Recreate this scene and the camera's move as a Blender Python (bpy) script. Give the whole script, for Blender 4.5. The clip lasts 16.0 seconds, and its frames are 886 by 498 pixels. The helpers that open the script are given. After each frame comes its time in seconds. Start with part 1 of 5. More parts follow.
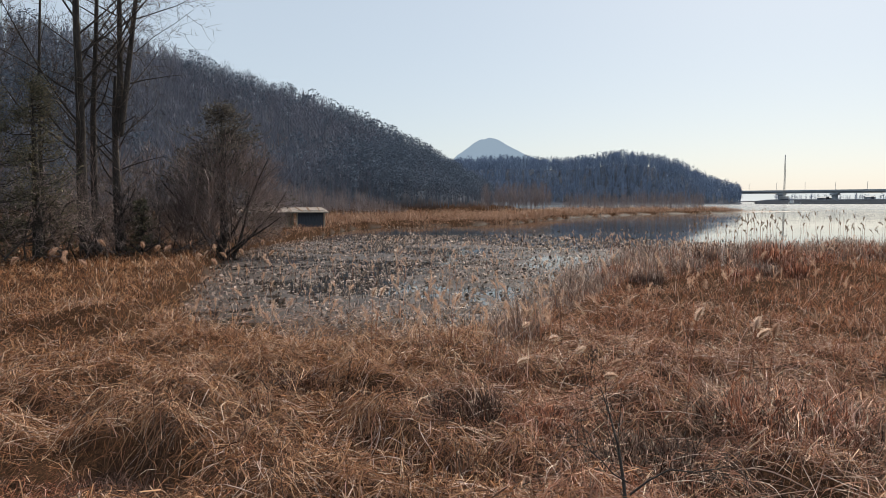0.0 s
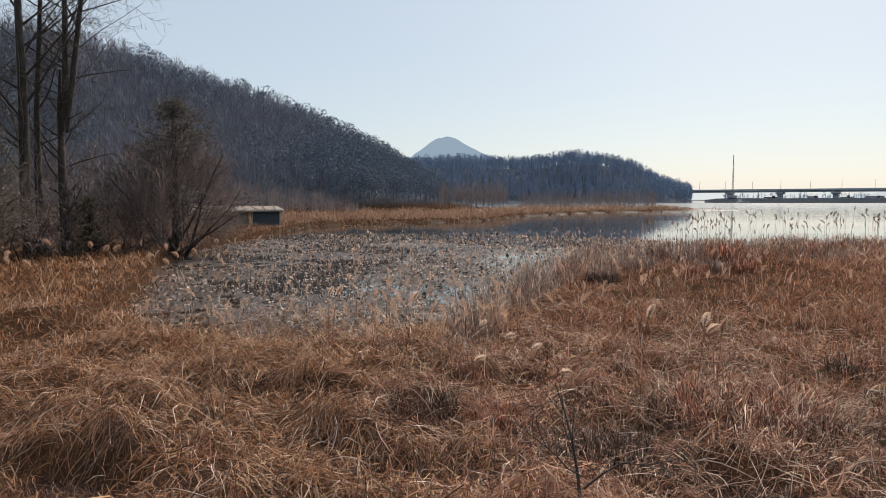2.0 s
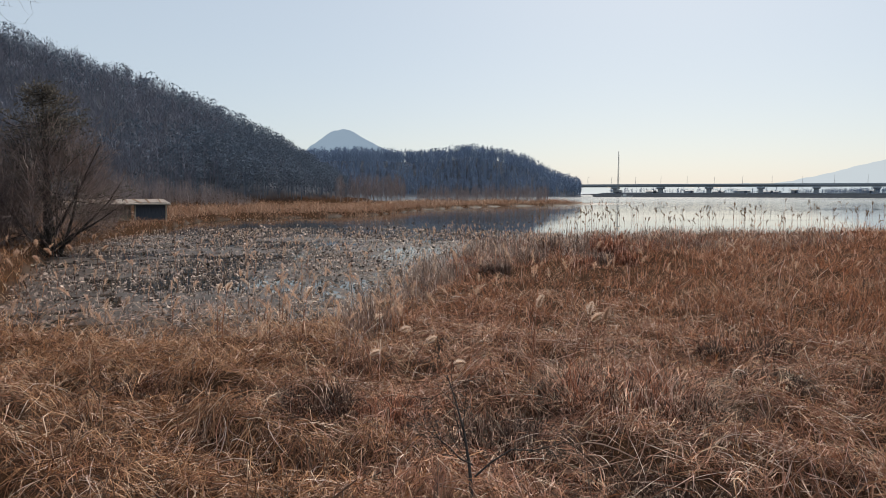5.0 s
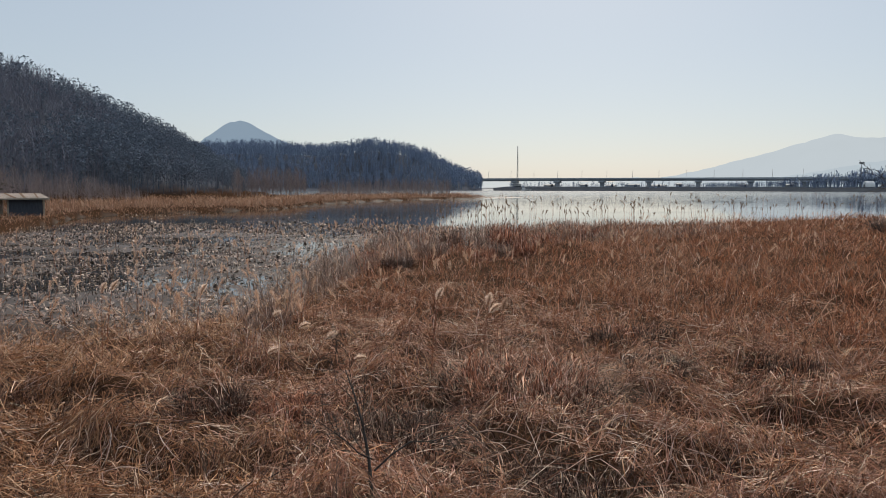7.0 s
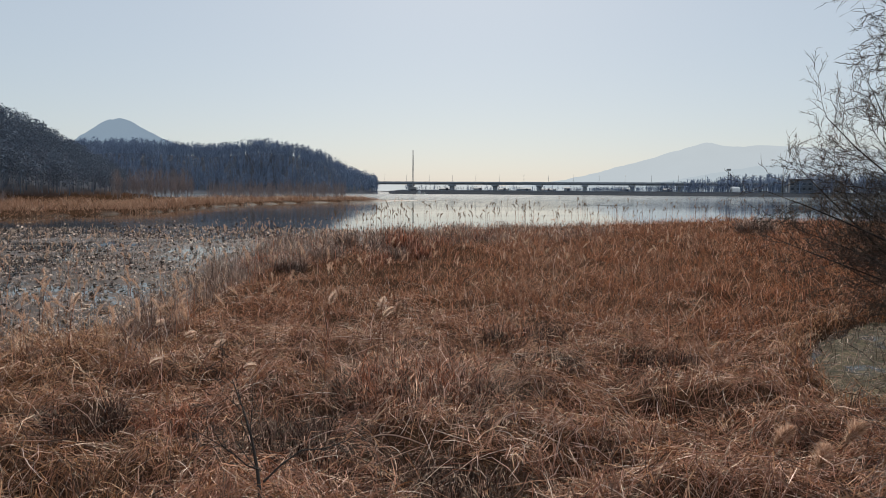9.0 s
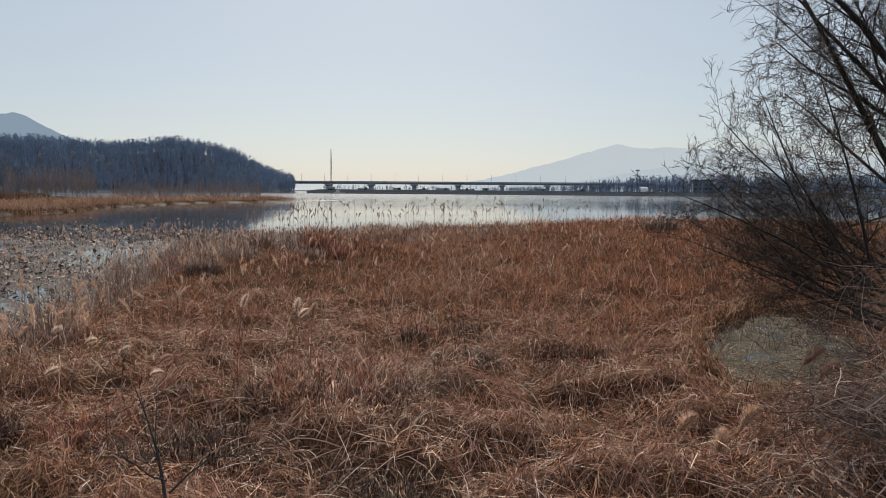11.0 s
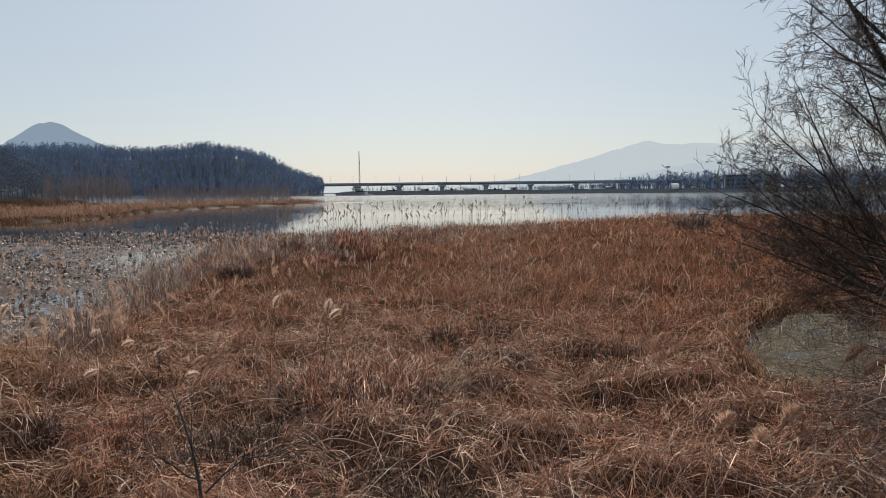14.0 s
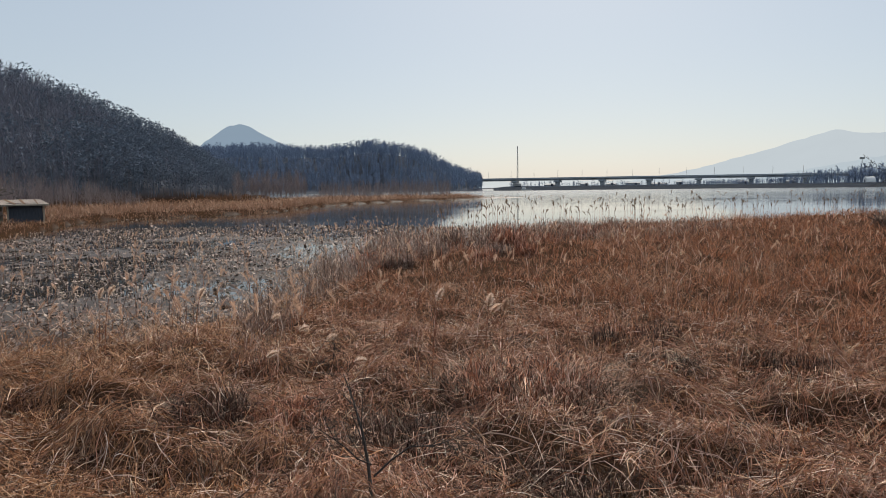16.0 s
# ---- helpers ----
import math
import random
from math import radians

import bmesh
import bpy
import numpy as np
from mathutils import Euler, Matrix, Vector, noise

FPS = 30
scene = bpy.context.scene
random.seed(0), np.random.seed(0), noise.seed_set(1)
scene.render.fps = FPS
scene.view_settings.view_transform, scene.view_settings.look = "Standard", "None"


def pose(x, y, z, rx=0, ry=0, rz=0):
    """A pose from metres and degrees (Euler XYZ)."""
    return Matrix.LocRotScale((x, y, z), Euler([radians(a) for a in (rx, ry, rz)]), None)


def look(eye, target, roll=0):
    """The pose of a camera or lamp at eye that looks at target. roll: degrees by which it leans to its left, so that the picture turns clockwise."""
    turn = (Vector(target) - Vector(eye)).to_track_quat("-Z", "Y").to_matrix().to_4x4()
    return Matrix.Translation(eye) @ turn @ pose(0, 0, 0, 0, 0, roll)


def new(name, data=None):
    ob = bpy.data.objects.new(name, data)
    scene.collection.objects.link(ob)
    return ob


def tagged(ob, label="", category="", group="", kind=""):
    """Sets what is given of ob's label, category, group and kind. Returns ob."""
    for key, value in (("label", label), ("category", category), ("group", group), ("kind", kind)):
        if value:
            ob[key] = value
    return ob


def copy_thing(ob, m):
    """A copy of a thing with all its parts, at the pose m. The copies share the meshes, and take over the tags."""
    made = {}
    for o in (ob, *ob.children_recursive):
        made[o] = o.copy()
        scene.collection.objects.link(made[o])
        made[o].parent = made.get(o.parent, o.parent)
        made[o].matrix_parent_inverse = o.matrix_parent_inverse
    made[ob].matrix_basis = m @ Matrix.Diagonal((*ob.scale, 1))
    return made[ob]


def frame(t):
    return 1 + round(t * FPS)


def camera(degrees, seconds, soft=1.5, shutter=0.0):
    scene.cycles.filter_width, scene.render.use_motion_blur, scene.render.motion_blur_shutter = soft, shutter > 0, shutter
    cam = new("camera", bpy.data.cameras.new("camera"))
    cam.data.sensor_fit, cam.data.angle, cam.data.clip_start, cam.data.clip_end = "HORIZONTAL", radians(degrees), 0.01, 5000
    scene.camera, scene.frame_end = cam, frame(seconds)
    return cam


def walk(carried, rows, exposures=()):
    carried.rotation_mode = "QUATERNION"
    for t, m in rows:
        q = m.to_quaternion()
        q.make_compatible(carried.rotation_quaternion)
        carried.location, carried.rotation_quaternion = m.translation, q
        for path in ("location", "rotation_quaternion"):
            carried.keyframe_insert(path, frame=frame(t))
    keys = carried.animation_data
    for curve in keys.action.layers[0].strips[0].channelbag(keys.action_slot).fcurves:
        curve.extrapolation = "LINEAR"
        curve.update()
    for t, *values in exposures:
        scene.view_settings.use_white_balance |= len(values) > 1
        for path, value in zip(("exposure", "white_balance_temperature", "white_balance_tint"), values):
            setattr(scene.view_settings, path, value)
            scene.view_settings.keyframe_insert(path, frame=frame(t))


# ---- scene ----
# ---- camera: a hand-held pan from a low deck at the edge of a reed marsh ----
cam = camera(66.9, 16.0, soft=0.55)
EYE = 2.8
# seconds, place, yaw, pitch, roll
ROWS = [
    (0.0, -0.000, 0.000, 0.000, -0.00, -4.08, -0.16),
    (0.5, 0.004, 0.017, -0.001, -0.69, -4.16, -0.15),
    (1.0, 0.003, 0.004, -0.005, -1.82, -4.21, -0.16),
    (1.5, 0.012, 0.016, -0.003, -2.67, -4.21, -0.17),
    (2.0, 0.013, -0.005, 0.001, -3.60, -4.21, -0.10),
    (2.5, 0.022, -0.003, 0.003, -4.69, -4.23, -0.03),
    (3.0, 0.032, -0.008, 0.002, -6.70, -4.32, 0.15),
    (3.5, 0.040, -0.004, 0.007, -8.44, -4.33, 0.16),
    (4.0, 0.045, -0.012, 0.005, -9.65, -4.40, 0.23),
    (6.5, 0.098, -0.011, 0.003, -18.13, -5.34, -0.07),
    (7.0, 0.109, -0.018, -0.001, -20.60, -5.27, 0.08),
    (7.5, 0.113, -0.023, -0.001, -23.02, -5.26, 0.19),
    (8.0, 0.120, -0.033, -0.004, -25.17, -5.18, 0.25),
    (8.5, 0.134, -0.035, 0.004, -27.26, -5.09, 0.31),
    (9.0, 0.142, -0.040, 0.006, -29.48, -4.97, 0.40),
    (9.5, 0.150, -0.048, 0.004, -31.53, -4.75, 0.58),
    (12.0, 0.203, -0.066, 0.000, -39.68, -5.01, 0.12),
    (12.5, 0.207, -0.076, 0.003, -41.18, -4.88, 0.06),
    (13.0, 0.192, -0.070, -0.005, -41.36, -4.92, 0.11),
    (13.5, 0.182, -0.049, -0.006, -38.09, -4.88, -0.32),
    (14.0, 0.191, -0.028, -0.012, -33.89, -4.92, -0.55),
    (14.5, 0.178, 0.005, -0.020, -30.39, -5.10, -0.47),
    (15.0, 0.175, 0.033, -0.018, -27.38, -5.31, -0.46),
    (15.5, 0.162, 0.058, -0.019, -24.08, -5.29, -0.50),
    (16.0, 0.163, 0.068, -0.015, -20.51, -5.20, -0.68),
]
walk(cam, [(t, pose(x, y, EYE + z, 90 + pitch, 0, yaw) @ pose(0, 0, 0, 0, 0, roll)) for t, x, y, z, yaw, pitch, roll in ROWS],
     exposures=[(0.0, 0.30, 6920, 11.4), (4.0, 0.26, 6860, 11.4), (6.5, 0.06, 6840, 11.4), (9.0, 0.01, 6820, 11.4), (12.5, 0.0, 6820, 11.4), (16.0, 0.07, 6840, 11.4)])

# ---- sky and sun ----
SUN_AZ, SUN_EL = 32.0, 40.0      # degrees to the right of the first view, and up
world = bpy.data.worlds.new("sky")
scene.world = world
world.use_nodes = True
wn = world.node_tree.nodes
sky = wn.new("ShaderNodeTexSky")
sky.sky_type = "NISHITA"
sky.sun_disc = False
sky.sun_elevation = radians(SUN_EL)
sky.sun_rotation = radians(SUN_AZ)
sky.altitude = 50
sky.air_density = 1.0
sky.dust_density = 1.0
sky.ozone_density = 1.0
wn["Background"].inputs["Strength"].default_value = 0.075
# thin high haze takes colour out of the sky, evenly
veil = wn.new("ShaderNodeMix")
veil.data_type = "RGBA"
veil.inputs[0].default_value = 0.56
veil.inputs[7].default_value = (7.5, 9.0, 10.5, 1)
world.node_tree.links.new(sky.outputs[0], veil.inputs[6])
world.node_tree.links.new(veil.outputs[2], wn["Background"].inputs["Color"])
sun = new("sun", bpy.data.lights.new("sun", "SUN"))
sun.data.energy, sun.data.angle, sun.data.color = 3.7, radians(0.6), (1.0, 0.93, 0.82)
sun_from = Vector((math.sin(radians(SUN_AZ)) * math.cos(radians(SUN_EL)), math.cos(radians(SUN_AZ)) * math.cos(radians(SUN_EL)), math.sin(radians(SUN_EL))))
sun.matrix_world = look(sun_from * 300, (0, 0, 0))


# ---- materials ----
class Nodes:
    """A small shorthand for a node material."""

    def __init__(self, name):
        self.m = bpy.data.materials.new(name)
        self.m.use_nodes = True
        self.t = self.m.node_tree
        self.t.nodes.clear()
        self.out = self.t.nodes.new("ShaderNodeOutputMaterial")

    def add(self, kind, **inputs):
        n = self.t.nodes.new("ShaderNode" + kind)
        for key, value in inputs.items():
            key = key.replace("_", " ")
            if hasattr(value, "is_output"):
                self.t.links.new(value, n.inputs[key])
            else:
                n.inputs[key].default_value = value
        return n

    def ramp(self, fac, stops):
        n = self.t.nodes.new("ShaderNodeValToRGB")
        el = n.color_ramp.elements
        while len(el) < len(stops):
            el.new(0.5)
        for e, (p, c) in zip(el, stops):
            e.position, e.color = p, (*c, 1)
        self.t.links.new(fac, n.inputs["Fac"])
        return n.outputs["Color"]

    def noise(self, scale, detail=4, rough=0.55, stretch=(1, 1, 1)):
        co = self.t.nodes.new("ShaderNodeTexCoord").outputs["Object"]
        mp = self.add("Mapping", Vector=co, Scale=stretch)
        return self.add("TexNoise", Vector=mp.outputs[0], Scale=scale, Detail=detail, Roughness=rough).outputs["Fac"]

    def mix(self, fac, a, b, blend="MIX"):
        n = self.t.nodes.new("ShaderNodeMix")
        n.data_type, n.blend_type = "RGBA", blend
        for key, value in ((0, fac), (6, a), (7, b)):
            if hasattr(value, "is_output"):
                self.t.links.new(value, n.inputs[key])
            else:
                n.inputs[key].default_value = value if key == 0 else (*value, 1)
        return n.outputs[2]

    def island(self):
        return self.t.nodes.new("ShaderNodeNewGeometry").outputs["Random Per Island"]

    def chance(self):
        return self.t.nodes.new("ShaderNodeObjectInfo").outputs["Random"]

    def bump(self, fac, strength, distance):
        return self.add("Bump", Height=fac, Strength=strength, Distance=distance).outputs[0]

    def done(self, shader):
        self.t.links.new(shader, self.out.inputs["Surface"])
        return self.m


def plain(name, stops, scale, rough=0.8, metal=0.0, bump=0.3, stretch=(1, 1, 1), depth=0.01):
    """A noisy opaque surface between the colours of stops."""
    k = Nodes(name)
    f = k.noise(scale, 6, 0.6, stretch)
    fine = k.noise(scale * 6, 3, 0.6, stretch)
    col = k.mix(0.3, k.ramp(f, stops), k.ramp(fine, stops))
    p = k.add("BsdfPrincipled", Base_Color=col, Roughness=rough, Metallic=metal, Normal=k.bump(fine, bump, depth))
    return k.done(p.outputs[0])


def leafy(name, stops, glow=0.35, patch=0.6, patch_stops=None, gloss=0.03):
    """Thin dry blades and leaves: each island has its own tint, patches vary over metres, light comes through."""
    k = Nodes(name)
    col = k.ramp(k.island(), stops)
    big = k.ramp(k.noise(patch, 4), [(0.42, (0, 0, 0)), (0.58, (1, 1, 1))])
    col = k.mix(big, col, k.ramp(k.island(), patch_stops or stops), "MIX")
    d = k.add("BsdfDiffuse", Color=col)
    tr = k.add("BsdfTranslucent", Color=col)
    g = k.add("BsdfGlossy", Color=(0.9, 0.85, 0.75, 1), Roughness=0.45)
    m1 = k.add("MixShader", Fac=glow)
    k.t.links.new(d.outputs[0], m1.inputs[1])
    k.t.links.new(tr.outputs[0], m1.inputs[2])
    m2 = k.add("MixShader", Fac=gloss)
    k.t.links.new(m1.outputs[0], m2.inputs[1])
    k.t.links.new(g.outputs[0], m2.inputs[2])
    return k.done(m2.outputs[0])


M_STRAW = leafy("dry_straw", [(0.0, (0.022, 0.008325, 0.007)), (0.4, (0.16, 0.04995, 0.028)), (0.75, (0.43, 0.148, 0.08)), (0.92, (0.64, 0.296, 0.19)), (1.0, (0.88, 0.6105, 0.52))], 0.3, 0.4,
                [(0.0, (0.02, 0.008325, 0.007)), (0.5, (0.16, 0.05735, 0.036)), (0.82, (0.45, 0.185, 0.115)), (1.0, (0.86, 0.592, 0.52))], 0.04)
M_REED = leafy("rusty_reed", [(0.0, (0.05, 0.018, 0.013)), (0.4, (0.21, 0.0745, 0.036)), (0.85, (0.475, 0.187, 0.097)), (1.0, (0.76, 0.455, 0.33))], 0.4, 0.35,
               [(0.0, (0.05, 0.022, 0.0175)), (0.6, (0.325, 0.133, 0.073)), (0.9, (0.49, 0.245, 0.149)), (1.0, (0.71, 0.475, 0.39))])
M_GREY_STRAW = leafy("weathered_stems", [(0.0, (0.0427, 0.0288, 0.024)), (0.5, (0.183, 0.126, 0.1056)), (0.85, (0.4148, 0.3, 0.252)), (1.0, (0.9, 0.744, 0.648))], 0.25, 0.8)
M_PLUME = leafy("seed_fluff", [(0.0, (0.42, 0.2496, 0.17)), (0.5, (0.62, 0.4128, 0.3)), (1.0, (0.84, 0.6336, 0.5))], 0.6, 0.6, gloss=0.02)
M_PALE_PLUME = leafy("pale_seed_fluff", [(0.0, (0.74, 0.54, 0.42)), (1.0, (0.94, 0.8, 0.68))], 0.8, 0.6, gloss=0.02)
M_HAY = leafy("golden_hay", [(0.0, (0.02232, 0.0092, 0.00564)), (0.4, (0.1535, 0.06072, 0.02726)), (0.75, (0.4092, 0.1822, 0.0846)), (0.92, (0.6138, 0.3496, 0.1974)), (1.0, (0.8184, 0.6348, 0.4888))], 0.3, 0.5, gloss=0.04)
M_RUSH = leafy("grey_rushes", [(0.0, (0.04, 0.02444, 0.02068)), (0.5, (0.19, 0.1203, 0.1015)), (0.9, (0.42, 0.3008, 0.2538)), (1.0, (0.75, 0.6016, 0.5264))], 0.3, 0.6)
# darker copy of the fluff: the shade of backlit heads is in its colour
M_BACKLIT_PLUME = leafy("backlit_seed_fluff", [(0.0, (0.11, 0.07, 0.047)), (1.0, (0.32, 0.215, 0.145))], 0.3, 0.6, gloss=0.0)
M_GOLD = leafy("golden_stem", [(0.0, (0.045, 0.01628, 0.0108)), (0.5, (0.27, 0.1017, 0.0558)), (0.85, (0.504, 0.2279, 0.1395)), (1.0, (0.792, 0.5372, 0.45))], 0.25, 0.6, gloss=0.06)
M_PALE_STALK = leafy("bleached_stalk", [(0.0, (0.28, 0.133, 0.085)), (0.5, (0.52, 0.323, 0.24)), (1.0, (0.86, 0.684, 0.6))], 0.2, 0.6, gloss=0.06)
M_DARK_STEM = leafy("blackened_sedge", [(0.0, (0.012, 0.00555, 0.005)), (0.6, (0.062, 0.02775, 0.021)), (0.85, (0.13, 0.06, 0.043)), (1.0, (0.4, 0.25, 0.2))], 0.1, 0.8)
M_BANK = leafy("tan_reed", [(0.0, (0.12, 0.06, 0.0405)), (0.5, (0.32, 0.17, 0.109)), (1.0, (0.5, 0.32, 0.228))], 0.3, 0.12)
M_SEED = plain("brown_seed", [(0.3, (0.24, 0.13, 0.075)), (0.6, (0.36, 0.21, 0.125)), (0.8, (0.48, 0.3, 0.19))], 60, 0.95, bump=0.6)
M_LOTUS = leafy("rotten_lotus", [(0.0, (0.02, 0.016, 0.015)), (0.35, (0.12, 0.09, 0.082)), (0.7, (0.40, 0.31, 0.275)), (1.0, (0.7, 0.56, 0.47))], 0.2, 0.4, gloss=0.02)
# hillside needles: distance haze is painted into the blue-grey of this colour
M_HAZED_NEEDLE = leafy("hazed_pine_needles", [(0.0, (0.122, 0.15, 0.192)), (1.0, (0.168, 0.2, 0.245))], 0.06, 0.2, gloss=0.0)
M_CEDAR = leafy("winter_cedar", [(0.0, (0.07, 0.072, 0.05)), (0.6, (0.14, 0.128, 0.09)), (1.0, (0.23, 0.19, 0.14))], 0.4, 0.2, gloss=0.02)
M_DARK_CEDAR = leafy("dark_cedar", [(0.0, (0.055, 0.053, 0.048)), (0.6, (0.11, 0.098, 0.085)), (1.0, (0.2, 0.168, 0.142))], 0.3, 0.2, gloss=0.02)
# distant woods, paler and bluer farther off: haze painted into the base colours
M_HAZED_WOODS = leafy("hazed_bare_woods", [(0.0, (0.16, 0.166, 0.205)), (1.0, (0.22, 0.226, 0.27))], 0.06, 0.01, gloss=0.0)
M_HAZED_FAR_WOODS = leafy("hazed_far_woods", [(0.0, (0.20, 0.25, 0.345)), (1.0, (0.245, 0.305, 0.41))], 0.02, 0.01, gloss=0.0)
M_HAZED_FAR_NEEDLE = leafy("hazed_far_needles", [(0.0, (0.175, 0.23, 0.32)), (1.0, (0.22, 0.28, 0.38))], 0.02, 0.2, gloss=0.0)
M_SCRUB = leafy("scrub_twigs", [(0.0, (0.16, 0.132, 0.132)), (0.6, (0.26, 0.215, 0.213)), (1.0, (0.37, 0.315, 0.305))], 0.12, 0.05, gloss=0.0)
M_BARK = plain("bark", [(0.3, (0.022, 0.018, 0.016)), (0.55, (0.05, 0.04, 0.034)), (0.75, (0.10, 0.085, 0.074))], 9, 0.9, bump=0.9, stretch=(1, 1, 0.25), depth=0.02)
M_TWIG = leafy("dark_twigs", [(0.0, (0.03, 0.023, 0.02)), (0.7, (0.085, 0.066, 0.057)), (1.0, (0.2, 0.155, 0.132))], 0.03, 0.5, gloss=0.03)
M_BRAMBLE = leafy("bramble_stems", [(0.0, (0.035, 0.024, 0.021)), (0.5, (0.15, 0.105, 0.09)), (0.85, (0.38, 0.285, 0.247)), (1.0, (0.62, 0.5, 0.44))], 0.12, 0.8)
M_SHRUB = leafy("brown_shrub_twigs", [(0.0, (0.1, 0.075, 0.071)), (0.7, (0.25, 0.19, 0.178)), (1.0, (0.43, 0.34, 0.312))], 0.18, 0.5, gloss=0.03)
M_CONCRETE = plain("concrete", [(0.3, (0.33, 0.36, 0.40)), (0.6, (0.40, 0.43, 0.46)), (0.8, (0.46, 0.48, 0.50))], 0.4, 0.85, bump=0.2)
M_STEEL = plain("painted_steel", [(0.3, (0.3, 0.3, 0.3)), (0.7, (0.45, 0.44, 0.42))], 3, 0.5, 0.3, bump=0.1)
M_ROOF = plain("corrugated_sheet", [(0.3, (0.2, 0.16, 0.13)), (0.55, (0.32, 0.26, 0.22)), (0.75, (0.42, 0.36, 0.31))], 3, 0.7, 0.1, bump=0.2)
M_RUST = plain("rusted_strip", [(0.3, (0.10, 0.05, 0.025)), (0.7, (0.22, 0.12, 0.06))], 5, 0.9)
M_BOARD = plain("dark_board", [(0.3, (0.03, 0.036, 0.05)), (0.7, (0.07, 0.08, 0.10))], 4, 0.8, stretch=(3, 3, 0.4))
M_PALEWOOD = plain("weathered_wood", [(0.3, (0.17, 0.145, 0.115)), (0.7, (0.36, 0.32, 0.26))], 6, 0.85, stretch=(1, 1, 0.2))
M_SLATE = plain("slate_wall", [(0.3, (0.13, 0.155, 0.19)), (0.7, (0.18, 0.205, 0.24))], 1.0, 0.85, bump=0.1)
M_PALE_WALL = plain("pale_plaster", [(0.3, (0.3, 0.31, 0.33)), (0.7, (0.42, 0.43, 0.44))], 1.5, 0.8, bump=0.1)
M_WHITE = plain("white_film", [(0.3, (0.68, 0.68, 0.66)), (0.7, (0.8, 0.8, 0.79))], 1.5, 0.5, bump=0.1)


def water_material():
    k = Nodes("lake_water")
    a = k.noise(2.2, 3, 0.5, (1, 1.8, 1))
    b = k.noise(0.035, 4, 0.6, (1, 4, 1))
    co = k.t.nodes.new("ShaderNodeTexCoord").outputs["Object"]
    out = k.add("SeparateXYZ", Vector=co).outputs["Y"]
    open_water = k.ramp(k.add("MapRange", Value=out, From_Min=70.0, From_Max=330.0).outputs[0], [(0.0, (0, 0, 0)), (1.0, (1, 1, 1))])
    still = k.ramp(b, [(0.35, (0.02, 0.02, 0.02)), (0.7, (0.09, 0.09, 0.09))])
    ruffled = k.ramp(b, [(0.3, (0.16, 0.16, 0.16)), (0.7, (0.32, 0.32, 0.32))])
    rough = k.mix(open_water, still, ruffled)
    p = k.add("BsdfPrincipled", Base_Color=(0.02, 0.022, 0.018, 1), Roughness=rough, IOR=1.33, Normal=k.bump(a, 0.06, 0.02))
    return k.done(p.outputs[0])


def pond_material():
    k = Nodes("duckweed_water")
    a = k.noise(3.5, 6, 0.75)
    b = k.noise(0.8, 3)
    fine = k.noise(16, 5, 0.75)
    weed = k.ramp(k.mix(0.5, k.ramp(a, [(0.3, (0, 0, 0)), (0.7, (1, 1, 1))]), k.ramp(fine, [(0.35, (0, 0, 0)), (0.65, (1, 1, 1))])), [(0.15, (0.01, 0.01, 0.006)), (0.4, (0.028, 0.027, 0.013)), (0.6, (0.068, 0.06, 0.03)), (0.85, (0.27, 0.2, 0.12))])
    cover = k.ramp(k.mix(0.6, k.ramp(a, [(0, (0, 0, 0)), (1, (1, 1, 1))]), k.ramp(b, [(0, (0, 0, 0)), (1, (1, 1, 1))])), [(0.36, (0, 0, 0)), (0.46, (1, 1, 1))])
    w = k.add("BsdfPrincipled", Base_Color=(0.02, 0.024, 0.02, 1), Roughness=0.05, IOR=1.33)
    p = k.add("BsdfPrincipled", Base_Color=weed, Roughness=0.7, Specular_IOR_Level=0.1, Normal=k.bump(a, 0.4, 0.01))
    m = k.add("MixShader", Fac=cover)
    k.t.links.new(w.outputs[0], m.inputs[1])
    k.t.links.new(p.outputs[0], m.inputs[2])
    return k.done(m.outputs[0])


